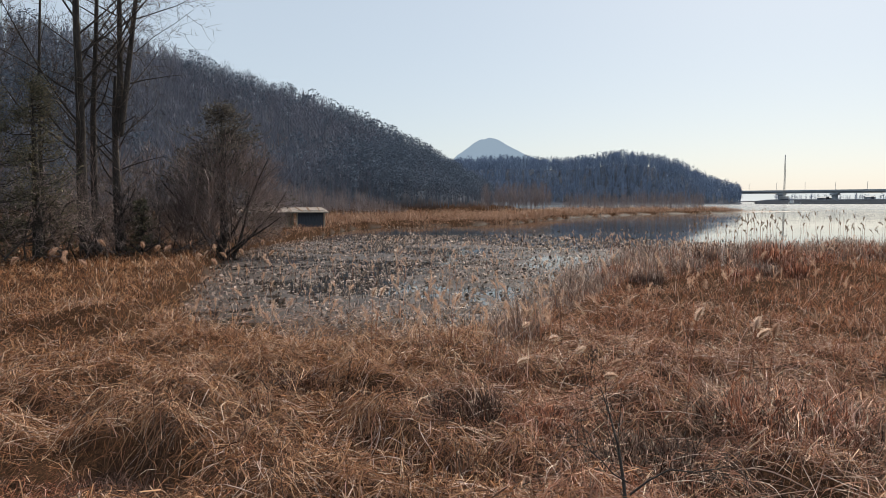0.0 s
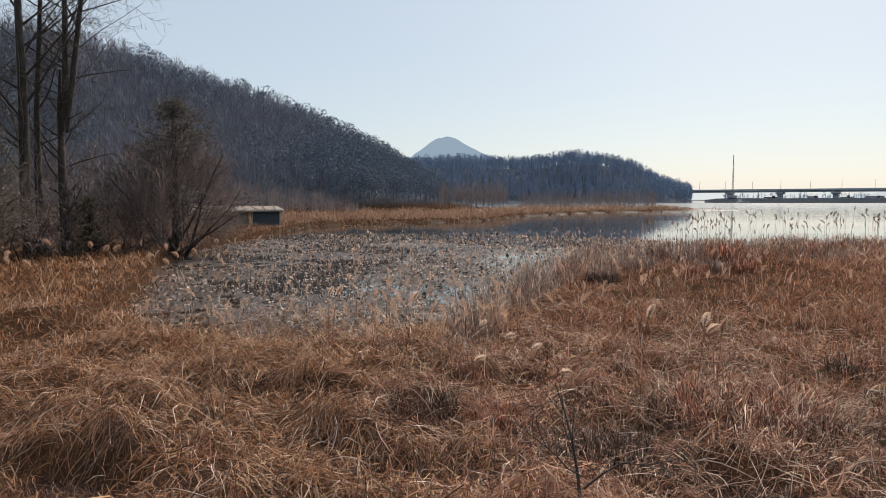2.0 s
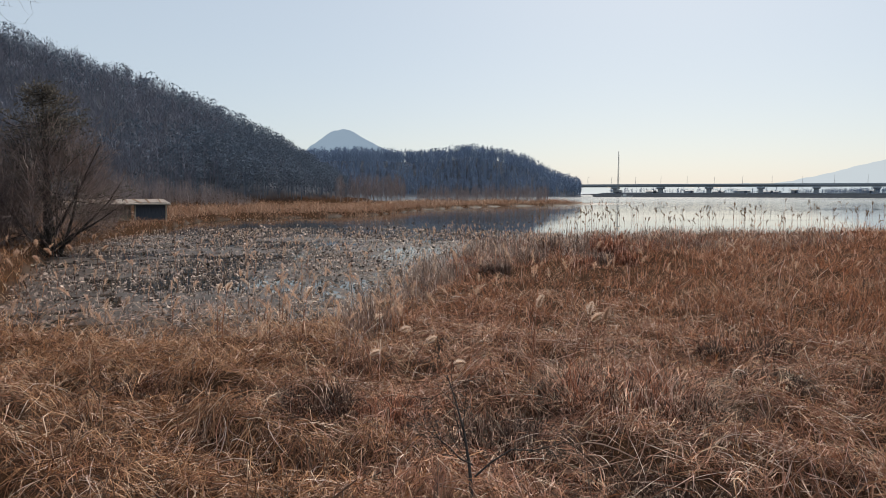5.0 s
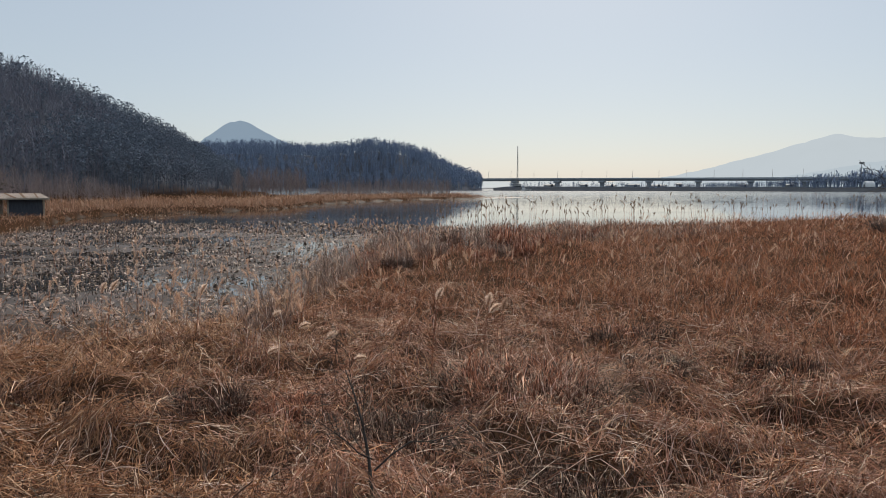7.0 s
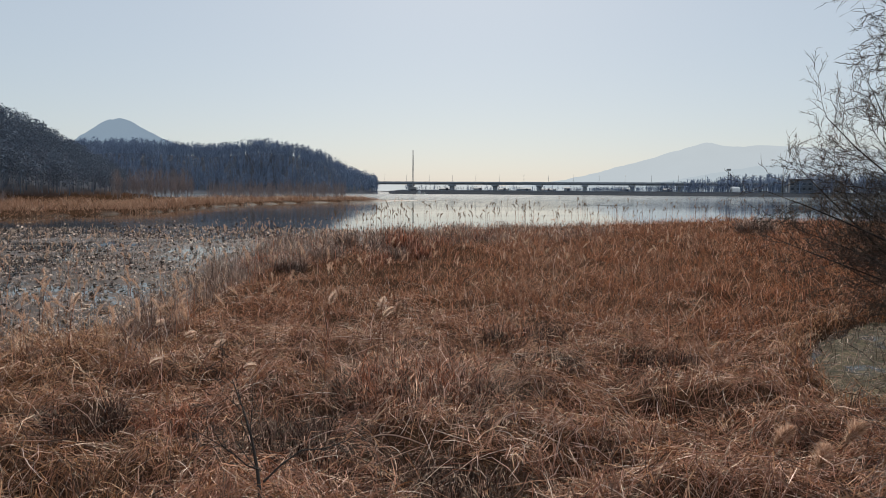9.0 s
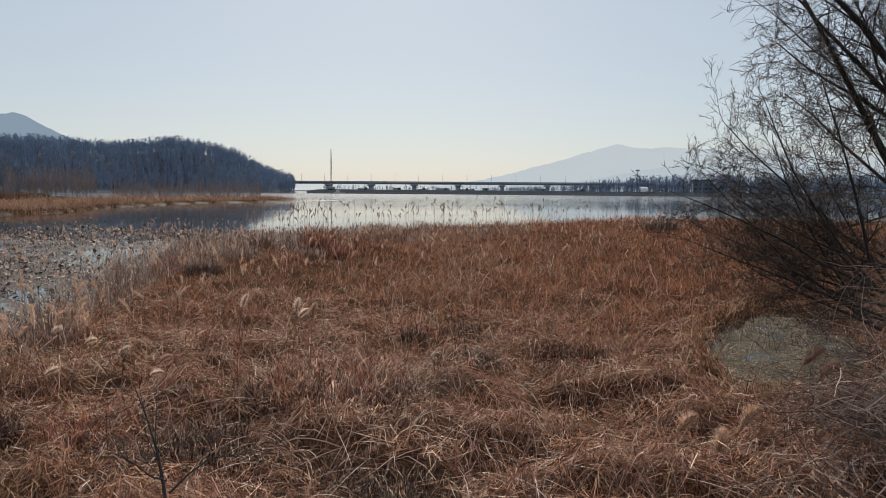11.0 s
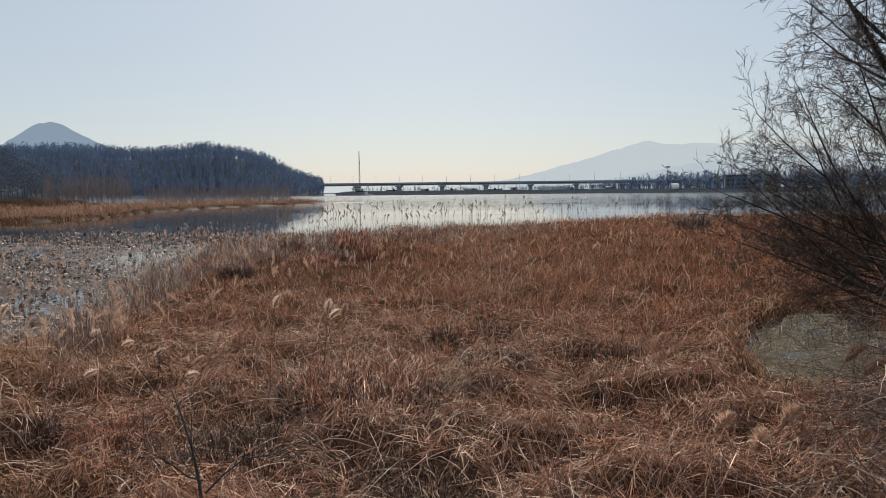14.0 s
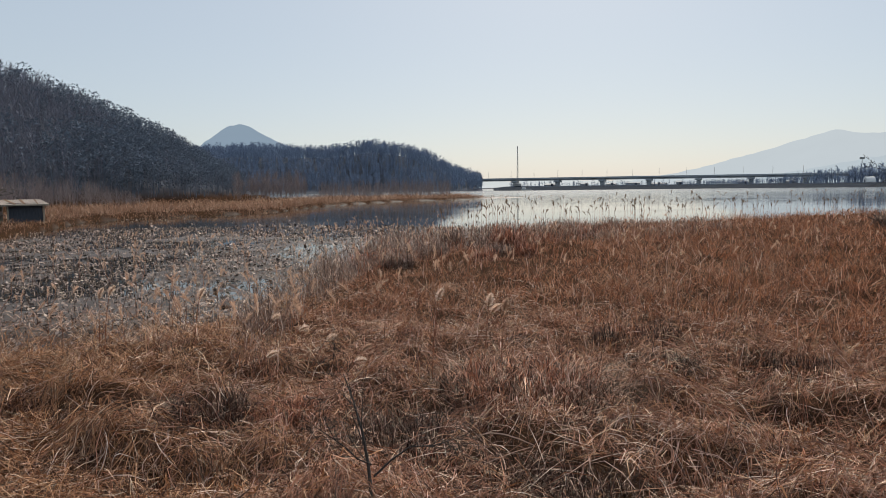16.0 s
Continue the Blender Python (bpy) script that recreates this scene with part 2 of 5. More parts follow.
def ground_material():
    k = Nodes("marsh_ground")
    a = k.noise(0.25, 5)
    b = k.noise(6, 6, 0.65)
    near = k.ramp(b, [(0.25, (0.014, 0.01, 0.008)), (0.55, (0.04, 0.027, 0.018)), (0.8, (0.085, 0.057, 0.037))])
    broad = k.ramp(a, [(0.3, (0.03, 0.02, 0.014)), (0.7, (0.065, 0.042, 0.027))])
    blades = k.ramp(k.noise(70, 4, 0.8, (1, 0.25, 1)), [(0.38, (0.012, 0.006, 0.004)), (0.5, (0.05, 0.024, 0.014)), (0.62, (0.17, 0.08, 0.042))])
    marsh = k.mix(0.5, k.mix(0.45, near, broad), blades)
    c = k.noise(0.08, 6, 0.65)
    # leaf litter, lightened and blued to paint in the haze between the trees
    hazed_litter = k.ramp(c, [(0.3, (0.075, 0.082, 0.1)), (0.7, (0.115, 0.124, 0.145))])
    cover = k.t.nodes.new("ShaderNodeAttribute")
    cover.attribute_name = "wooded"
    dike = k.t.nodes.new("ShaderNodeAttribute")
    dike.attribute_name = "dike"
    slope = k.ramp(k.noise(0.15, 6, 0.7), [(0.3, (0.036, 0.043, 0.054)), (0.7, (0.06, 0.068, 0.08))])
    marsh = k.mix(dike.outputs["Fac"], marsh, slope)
    wet = k.t.nodes.new("ShaderNodeAttribute")
    wet.attribute_name = "wet"
    mud = k.ramp(k.noise(1.1, 6, 0.7), [(0.3, (0.034, 0.027, 0.024)), (0.7, (0.10, 0.078, 0.068))])
    col = k.mix(wet.outputs["Fac"], k.mix(cover.outputs["Fac"], marsh, hazed_litter), mud)
    rough = k.ramp(wet.outputs["Fac"], [(0.0, (0.9, 0.9, 0.9)), (1.0, (0.5, 0.5, 0.5))])
    shine = k.ramp(wet.outputs["Fac"], [(0.0, (0, 0, 0)), (1.0, (0.18, 0.18, 0.18))])
    p = k.add("BsdfPrincipled", Base_Color=col, Roughness=rough, Specular_IOR_Level=shine, Normal=k.bump(b, 0.6, 0.03))
    return k.done(p.outputs[0])


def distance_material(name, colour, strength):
    """A far mountain, with miles of hazy air painted in as a plain glowing tint."""
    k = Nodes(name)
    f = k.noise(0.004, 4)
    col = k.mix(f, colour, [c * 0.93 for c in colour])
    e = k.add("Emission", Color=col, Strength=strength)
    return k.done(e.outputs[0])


M_WATER, M_POND, M_GROUND = water_material(), pond_material(), ground_material()


# ---- mesh helpers ----
def from_arrays(name, verts, faces, material, smooth=False):
    """A mesh object from arrays of vertices and of triangles or quads."""
    verts, faces = np.asarray(verts, np.float32), np.asarray(faces, np.int32)
    me = bpy.data.meshes.new(name)
    n, k = faces.shape
    me.vertices.add(len(verts))
    me.vertices.foreach_set("co", verts.ravel())
    me.loops.add(n * k)
    me.loops.foreach_set("vertex_index", faces.ravel())
    me.polygons.add(n)
    me.polygons.foreach_set("loop_start", np.arange(0, n * k, k, dtype=np.int32))
    me.polygons.foreach_set("loop_total", np.full(n, k, np.int32))
    if smooth:
        me.polygons.foreach_set("use_smooth", np.ones(n, bool))
    me.update(calc_edges=True)
    me.materials.append(material)
    return new(name, me)


def part(name, bm, material, parent, label=""):
    me = bpy.data.meshes.new(name)
    bm.to_mesh(me)
    bm.free()
    me.materials.append(material)
    ob = new(name, me)
    ob.parent = parent
    return tagged(ob, label)


def box(bm, centre, size, turn=0.0, tilt=(0, 0), bevel=0.0):
    m = pose(*centre, tilt[0], tilt[1], turn) @ Matrix.Diagonal((*size, 1))
    got = bmesh.ops.create_cube(bm, size=1, matrix=m)["verts"]
    if bevel:
        edges = {e for v in got for e in v.link_edges}
        bmesh.ops.bevel(bm, geom=list(edges), offset=bevel, segments=1, affect="EDGES", clamp_overlap=True)


def tube(bm, a, b, ra, rb, sides=6):
    a, b = Vector(a), Vector(b)
    q = (b - a).to_track_quat("Z", "Y").to_matrix()
    rings = [[bm.verts.new(c + q @ Vector((r * math.cos(6.2832 * i / sides), r * math.sin(6.2832 * i / sides), 0))) for i in range(sides)] for c, r in ((a, ra), (b, rb))]
    for i in range(sides):
        bm.faces.new((rings[0][i], rings[0][(i + 1) % sides], rings[1][(i + 1) % sides], rings[1][i]))
    bm.faces.new(rings[1])
    bm.faces.new(rings[0][::-1])


def ribbons(paths, widths, side):
    """Ribbons along paths (n, k, 3), with widths (n, k), spread along side (n, 3). Vertices and quads."""
    n, k, _ = paths.shape
    off = side[:, None, :] * widths[:, :, None] * 0.5
    v = np.stack([paths - off, paths + off], 2).reshape(-1, 3)
    i = (np.arange(n)[:, None] * 2 * k + np.arange(k - 1)[None] * 2)[..., None]
    return v, (i + np.array([0, 1, 3, 2])).reshape(-1, 4)


def join(pieces):
    vs, fs, at = [], [], 0
    for v, f in pieces:
        vs.append(v)
        fs.append(np.asarray(f) + at)
        at += len(v)
    return np.concatenate(vs), np.concatenate(fs)


def tubes(paths, radii, sides=4):
    """Tapered tubes along paths (n, k, 3), radii (n, k)."""
    n, k, _ = paths.shape
    t = np.gradient(paths, axis=1)
    t /= np.linalg.norm(t, axis=2, keepdims=True) + 1e-9
    ref = np.where(np.abs(t[..., 2:3]) > 0.8, [1.0, 0, 0], [0, 0, 1.0])
    a = np.cross(t, ref)
    a /= np.linalg.norm(a, axis=2, keepdims=True) + 1e-9
    b = np.cross(t, a)
    ang = np.arange(sides) * 2 * np.pi / sides
    v = paths[:, :, None] + radii[:, :, None, None] * (a[:, :, None] * np.cos(ang)[:, None] + b[:, :, None] * np.sin(ang)[:, None])
    base = (np.arange(n)[:, None, None] * k + np.arange(k - 1)[None, :, None]) * sides
    j = np.arange(sides)[None, None]
    j2 = (j + 1) % sides
    f = np.stack([base + j, base + j2, base + j2 + sides, base + j + sides], -1)
    return v.reshape(-1, 3), f.reshape(-1, 4)


def polar(d, az):
    az = np.radians(az)
    return np.stack([d * np.sin(az), d * np.cos(az)], -1)


def smooth(x):
    x = np.clip(x, 0, 1)
    return x * x * (3 - 2 * x)


def waves(x, y, size, seed):
    """Cheap rolling noise between about -1 and 1."""
    r = np.random.default_rng(seed)
    out = 0
    for _ in range(7):
        a, p, s = r.uniform(0, 6.283), r.uniform(0, 6.283), r.uniform(0.6, 1.7)
        out = out + np.sin((x * np.cos(a) + y * np.sin(a)) * 6.283 / (size * s) + p)
    return out / 3.2


# ---- the lie of the land, in degrees to the right of the first view and metres away ----
def reed_edge(az):
    return np.interp(az, [-45, -26, -23, -21, -8, 0, 5, 8, 11, 15, 20, 25, 30, 38, 45, 52, 60, 75], [32, 30, 24, 14.5, 13, 13.8, 15.5, 19, 25, 32, 39, 43, 46, 50, 57, 69, 78, 82])


def bank_start(az):
    return np.interp(az, [-60, -26, -22, -20, -18, -14, -12, -10, -8, -5, 0, 7, 10, 17, 23, 29, 31.5, 32.5], [12, 14, 19, 27, 37, 46, 50, 58, 70, 76, 79, 88, 110, 145, 161, 186, 205, 2000])


def bank_end(az):
    return np.interp(az, [-60, 2, 6, 10, 17, 23, 25, 29, 31.5], [2000, 2000, 230, 182, 192, 200, 198, 202, 208])


def bank_rise(az):
    """The bank sinks into a low muddy spit at its far end."""
    return np.interp(az, [21, 24.5, 27, 31.5], [1.0, 0.62, 0.47, 0.42])


def mud_edge(az):
    return np.interp(az, [-25, -16, -10, 0, 10, 18, 24], [54, 52, 51, 49, 46, 43, 38])


def hill_one(az):
    return np.interp(az, [-75, -45, -30, -24, -20, -16, -12.5, -8.8, -4, 0.3, 3.2, 5.6, 7], [6, 12.5, 13.2, 12.6, 11.4, 10.5, 9.4, 8.3, 6.4, 4.6, 3.0, 1.2, -0.5])


def hill_two(az):
    return np.interp(az, [-12, 0, 2.7, 5.6, 10.3, 12.6, 14.4, 17.1, 19.3, 21.4, 23.7, 24.4], [3.0, 3.7, 3.8, 3.9, 3.7, 3.9, 4.2, 3.9, 3.3, 2.1, 1.3, -0.4])


def broken_edge(d, az):
    """1 where the reed bed breaks up into rushes and open puddles before the water."""
    return smooth((d - 0.62 * reed_edge(az)) / 6) * smooth((az - 3) / 5) * smooth((31 - az) / 6)


def pond_reach(x, y):
    """1 at the rim of the long pool, less inside it."""
    s, c = math.sin(radians(64.3)), math.cos(radians(64.3))
    return np.hypot((x * s + y * c - 13.4) / 3.15, (x * c - y * s) / 1.1)


def muddy(x, y):
    """Below 1 in the bare wet hollow before the deck."""
    return np.hypot((x + 3.5) / 1.25, (y - 5.9) / 0.85)


def ground_height(x, y):
    d, az = np.hypot(x, y), np.degrees(np.arctan2(x, y))
    mound = 0.5 + 0.5 * waves(x, y, 2.6, 1)
    az_shore = az + 2.2 * waves(x, y, 7, 31) * smooth((-16 - az) / 4)
    bed = smooth((reed_edge(az_shore) - d) / 2.5 + 0.5)
    lumps = np.clip(0.5 + 0.62 * waves(x, y, 1.7, 2), 0, 1.2) * 0.25 + 0.08 * waves(x, y, 0.7, 7)
    near = smooth((13 - d) / 4)
    h = -0.35 + bed * (0.45 + 0.15 * mound + lumps * (0.35 + 0.65 * near) - 0.05)
    h = h - 0.24 * broken_edge(d, az) * bed
    h = h - smooth((1.35 - pond_reach(x, y)) / 0.5) * 0.6
    h = h - 0.13 * smooth(1.5 - muddy(x, y))
    h = h - 0.2 * np.exp(-((x - 6.6) ** 2 + (y - 5.6) ** 2) / 0.7)
    # mud flats with puddles where the lotus died back
    flat = smooth((mud_edge(az) - d) / 8 + 0.5) * smooth((26 - az) / 4) * (1 - bed)
    h = np.maximum(h, -0.35 + flat * (0.35 + 0.04 * waves(x, y, 5.5, 21) + 0.03 * waves(x, y, 1.6, 22)))
    left = np.where((az > -180) & (az < 32), 1.0, 0.0)
    bank = smooth((d - bank_start(az)) / 4 + 0.5) * smooth((bank_end(az) - d) / 8 + 0.5) * left
    h = np.maximum(h, -0.35 + bank * (0.75 + 0.15 * mound) * bank_rise(az))
    s1 = smooth((d - 150) / 120) * smooth((420 - d) / 120)
    s2 = smooth((d - 520) / 100) * smooth((860 - d) / 180)
    up1 = np.clip(270 * np.tan(np.radians(hill_one(az))) - 9.5, -2, 80) * s1 - 0.5 * (1 - s1)
    up2 = np.clip(620 * np.tan(np.radians(hill_two(az))) - 9, -2, 80) * s2 - 0.5 * (1 - s2)
    h = np.maximum(h, np.where(az < 8, up1, -1))
    h = np.maximum(h, np.where((az < 25) & (az > -14), up2, -1))
    far = smooth((d - 560) / 14) * smooth((az - 24.6) / 1.2)
    h = np.maximum(h, far * 3.9 - 0.6 + 0.3 * far * waves(x, y, 60, 9))
    right = smooth((az - 62) / 8) * smooth((d - 12) / 8) * smooth((82 - d) / 8)
    h = np.maximum(h, right * 0.6 - 0.3)
    back = np.where(np.abs(az) > 95, 0.6, -1)
    return np.maximum(h, back)


def build_ground():
    az = np.concatenate([np.arange(-60, 90, 0.8), np.arange(90, 300, 3)])
    d = np.concatenate([[0.02], np.geomspace(1.5, 8, 20), np.geomspace(8.2, 62, 130), np.geomspace(64, 4800, 80)])
    A, D = np.meshgrid(az, d)
    p = polar(D, A)
    z = ground_height(p[..., 0], p[..., 1])
    v = np.dstack([p, z]).reshape(-1, 3)
    n, k = A.shape
    i, j = np.meshgrid(np.arange(n - 1), np.arange(k), indexing="ij")
    j2 = (j + 1) % k
    f = np.stack([i * k + j, i * k + j2, (i + 1) * k + j2, (i + 1) * k + j], -1).reshape(-1, 4)
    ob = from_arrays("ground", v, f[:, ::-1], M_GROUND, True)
    # leaf litter under the woods, in a colour that includes distance haze
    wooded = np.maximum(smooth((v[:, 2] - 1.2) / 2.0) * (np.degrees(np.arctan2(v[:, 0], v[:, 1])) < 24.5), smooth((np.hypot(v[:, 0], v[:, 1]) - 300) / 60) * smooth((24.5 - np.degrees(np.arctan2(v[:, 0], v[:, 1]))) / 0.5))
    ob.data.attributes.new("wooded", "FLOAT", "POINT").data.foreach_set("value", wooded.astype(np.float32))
    # bare wet mud between the reed bed and the far bank, and out along the spit
    d, az = np.hypot(v[:, 0], v[:, 1]), np.degrees(np.arctan2(v[:, 0], v[:, 1]))
    wet = smooth((d - reed_edge(az)) / 2.5) * smooth((bank_start(az) - 2 - d) / 3) * smooth((32 - az) / 3) * smooth((az + 27) / 3)
    wet = np.maximum(wet, smooth((az - 22) / 3) * smooth((33 - az) / 2) * smooth((d - 120) / 20) * smooth((260 - d) / 20))
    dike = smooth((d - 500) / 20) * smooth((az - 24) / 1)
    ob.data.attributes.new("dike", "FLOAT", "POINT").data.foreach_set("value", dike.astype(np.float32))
    ob.data.attributes.new("wet", "FLOAT", "POINT").data.foreach_set("value", wet.astype(np.float32))
    return tagged(ob, "brown marsh ground rising to wooded hills", "ground", kind="structure")


build_ground()
lake = from_arrays("water", [(-900, -60, 0), (1500, -60, 0), (1500, 1300, 0), (-900, 1300, 0)], [(0, 1, 2, 3)], M_WATER)
tagged(lake, "calm shallow lake mirroring the pale sky", "water", kind="structure")


def build_pond():
    a = np.radians(np.arange(0, 360, 10))
    r = 1.08 * (1 + 0.17 * np.sin(3 * a + 0.6) + 0.13 * np.sin(5 * a + 1) + 0.08 * np.sin(11 * a))
    s, c = math.sin(radians(64.3)), math.cos(radians(64.3))
    v = [(13.4 * s, 13.4 * c, 0.03)]
    for q, t in zip(r, a):
        u, w = 13.4 + 3.15 * q * np.cos(t), 1.1 * q * np.sin(t)
        v.append((u * s - w * c, u * c + w * s, 0.03))
    f = [(0, 1 + i, 1 + (i + 1) % 36) for i in range(36)]
    return tagged(from_arrays("pond", v, f, M_POND), "small still pool covered with green duckweed", "pond", kind="structure")


build_pond()


# ---- far distance ----
def mountain(name, d, az_from, az_to, profile, material, label):
    """A far ridge with depth: a front slope, a crest and a back slope."""
    az = np.linspace(az_from, az_to, 160)
    e = profile(az) + 0.05 * waves(az, az * 0, 2.0, 5) + 0.03 * waves(az, az * 0, 0.6, 6)
    rows = []
    for k, (dd, s) in enumerate(((d * 0.86, 0.0), (d * 0.93, 0.55), (d, 1.0), (d * 1.08, 0.5), (d * 1.14, 0.0))):
        h = EYE + d * np.tan(np.radians(np.maximum(e, 0))) * s - (20 if s == 0 else 0)
        rows.append(np.column_stack([polar(dd, az), h]))
    v = np.array(rows).reshape(-1, 3)
    i, j = np.meshgrid(np.arange(4), np.arange(159), indexing="ij")
    f = np.stack([i * 160 + j, i * 160 + j + 1, (i + 1) * 160 + j + 1, (i + 1) * 160 + j], -1).reshape(-1, 4)
    return tagged(from_arrays(name, v, f, material, True), label, "mountain", kind="structure")


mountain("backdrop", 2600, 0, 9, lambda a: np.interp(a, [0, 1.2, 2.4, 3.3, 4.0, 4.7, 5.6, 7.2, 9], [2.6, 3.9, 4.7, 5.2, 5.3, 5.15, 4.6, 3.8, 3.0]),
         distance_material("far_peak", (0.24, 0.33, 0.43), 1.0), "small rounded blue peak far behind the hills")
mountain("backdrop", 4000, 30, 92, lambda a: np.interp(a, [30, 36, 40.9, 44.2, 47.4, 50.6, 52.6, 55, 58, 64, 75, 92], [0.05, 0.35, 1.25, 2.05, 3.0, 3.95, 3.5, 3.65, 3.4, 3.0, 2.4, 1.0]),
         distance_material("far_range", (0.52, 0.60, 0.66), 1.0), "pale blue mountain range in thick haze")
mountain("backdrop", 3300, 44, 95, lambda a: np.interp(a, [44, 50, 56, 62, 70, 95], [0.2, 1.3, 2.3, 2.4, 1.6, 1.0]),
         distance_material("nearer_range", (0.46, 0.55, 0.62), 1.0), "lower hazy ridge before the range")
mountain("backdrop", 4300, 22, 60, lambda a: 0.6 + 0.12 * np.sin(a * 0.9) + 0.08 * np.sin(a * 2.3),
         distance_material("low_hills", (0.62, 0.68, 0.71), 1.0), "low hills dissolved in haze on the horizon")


# ---- woods ----
def bare_tree_set(rng, base, height, twigs=26, spread=0.35, width=0.05, coarse=False):
    """Many simple bare trees: a stem and a fan of upward twigs, as thin ribbons."""
    n = len(base)
    s = np.linspace(0, 1, 4)
    lean = rng.normal(0, 0.06, (n, 2))
    stem = np.zeros((n, 4, 3))
    stem[:, :, :2] = base[:, None, :2] + lean[:, None] * (height[:, None] * s)[:, :, None]
    stem[:, :, 2] = base[:, None, 2] - 0.4 + height[:, None] * s
    side = np.column_stack([polar(np.ones(n), rng.uniform(0, 360, n)), np.zeros(n)])
    out = [ribbons(stem, (width * 1.8 * height / 9)[:, None] * (1 - 0.9 * s), side)]
    m = n * twigs
    own = np.repeat(np.arange(n), twigs)
    at = rng.uniform(0.2, 0.95, m)
    start = base[own] + np.column_stack([lean[own] * (height[own] * at)[:, None], height[own] * at - 0.4])
    length = height[own] * rng.uniform(0.12, 0.42, m) * (1.25 - at)
    a = rng.uniform(0, 360, m)
    flat = polar(length * rng.uniform(0.4, 1.0, m) * spread * 2.2, a)
    steps = (0, 1) if coarse else (0, 0.5, 1)
    paths = np.zeros((m, len(steps), 3))
    for k, q in enumerate(steps):
        paths[:, k, :2] = start[:, :2] + flat * q
        paths[:, k, 2] = start[:, 2] + length * (0.55 * q + 0.5 * q * q)
    side = np.column_stack([polar(np.ones(m), a + 90 + rng.normal(0, 40, m)), np.zeros(m)])
    out.append(ribbons(paths, (width * height[own] / 9)[:, None] * np.array([1, 0.4] if coarse else [1, 0.7, 0.25]), side))
    return join(out)


def clump_tree_set(rng, base, height, clumps=34, size=0.16, shape="pine"):
    """Many evergreens: stems with crowns of small separate leaf clumps."""
    n = len(base)
    s = np.linspace(0, 1, 3)
    stem = np.repeat(base[:, None], 3, 1).copy()
    stem[:, :, 2] += height[:, None] * s * 0.9 - 0.4
    side = np.column_stack([polar(np.ones(n), rng.uniform(0, 360, n)), np.zeros(n)])
    out = [ribbons(stem, (0.03 * height)[:, None] * (1 - 0.8 * s), side)]
    m = n * clumps
    own = np.repeat(np.arange(n), clumps)
    u = rng.uniform(0, 1, m)
    if shape == "round":
        up = 0.12 + 0.88 * u
        reach = 0.42 * np.sin(np.pi * np.clip(up, 0.1, 0.97))
    elif shape == "pine":
        up = 0.25 + 0.75 * u ** 0.8
        reach = 0.25 * np.sqrt(np.clip(1 - ((up - 0.62) / 0.42) ** 2, 0.03, 1))
    else:
        up = 0.08 + 0.92 * u
        reach = 0.30 * (1 - up) ** 0.75 + 0.02
    a = rng.uniform(0, 360, m)
    r = reach * height[own] * np.sqrt(rng.uniform(0.1, 1, m))
    c = base[own] + np.column_stack([polar(r, a), up * height[own]])
    w = size * height[own] * rng.uniform(0.5, 1.1, m)
    e1 = rng.normal(0, 1, (m, 3))
    e1[:, 2] *= 0.5
    e1 /= np.linalg.norm(e1, axis=1, keepdims=True)
    e2 = np.cross(e1, rng.normal(0, 1, (m, 3)))
    e2 /= np.linalg.norm(e2, axis=1, keepdims=True)
    paths = np.stack([c - e1 * w[:, None] * 0.5, c + e1 * w[:, None] * 0.5], 1)
    out.append(ribbons(paths, w[:, None] * np.array([0.7, 0.4]), e2))
    return join(out)


def scatter(rng, n, az0, az1, d0, d1):
    az = rng.uniform(az0, az1, n)
    d = np.sqrt(rng.uniform(d0 * d0, d1 * d1, n))
    p = polar(d, az)
    return np.column_stack([p, ground_height(p[:, 0], p[:, 1])]), d, az


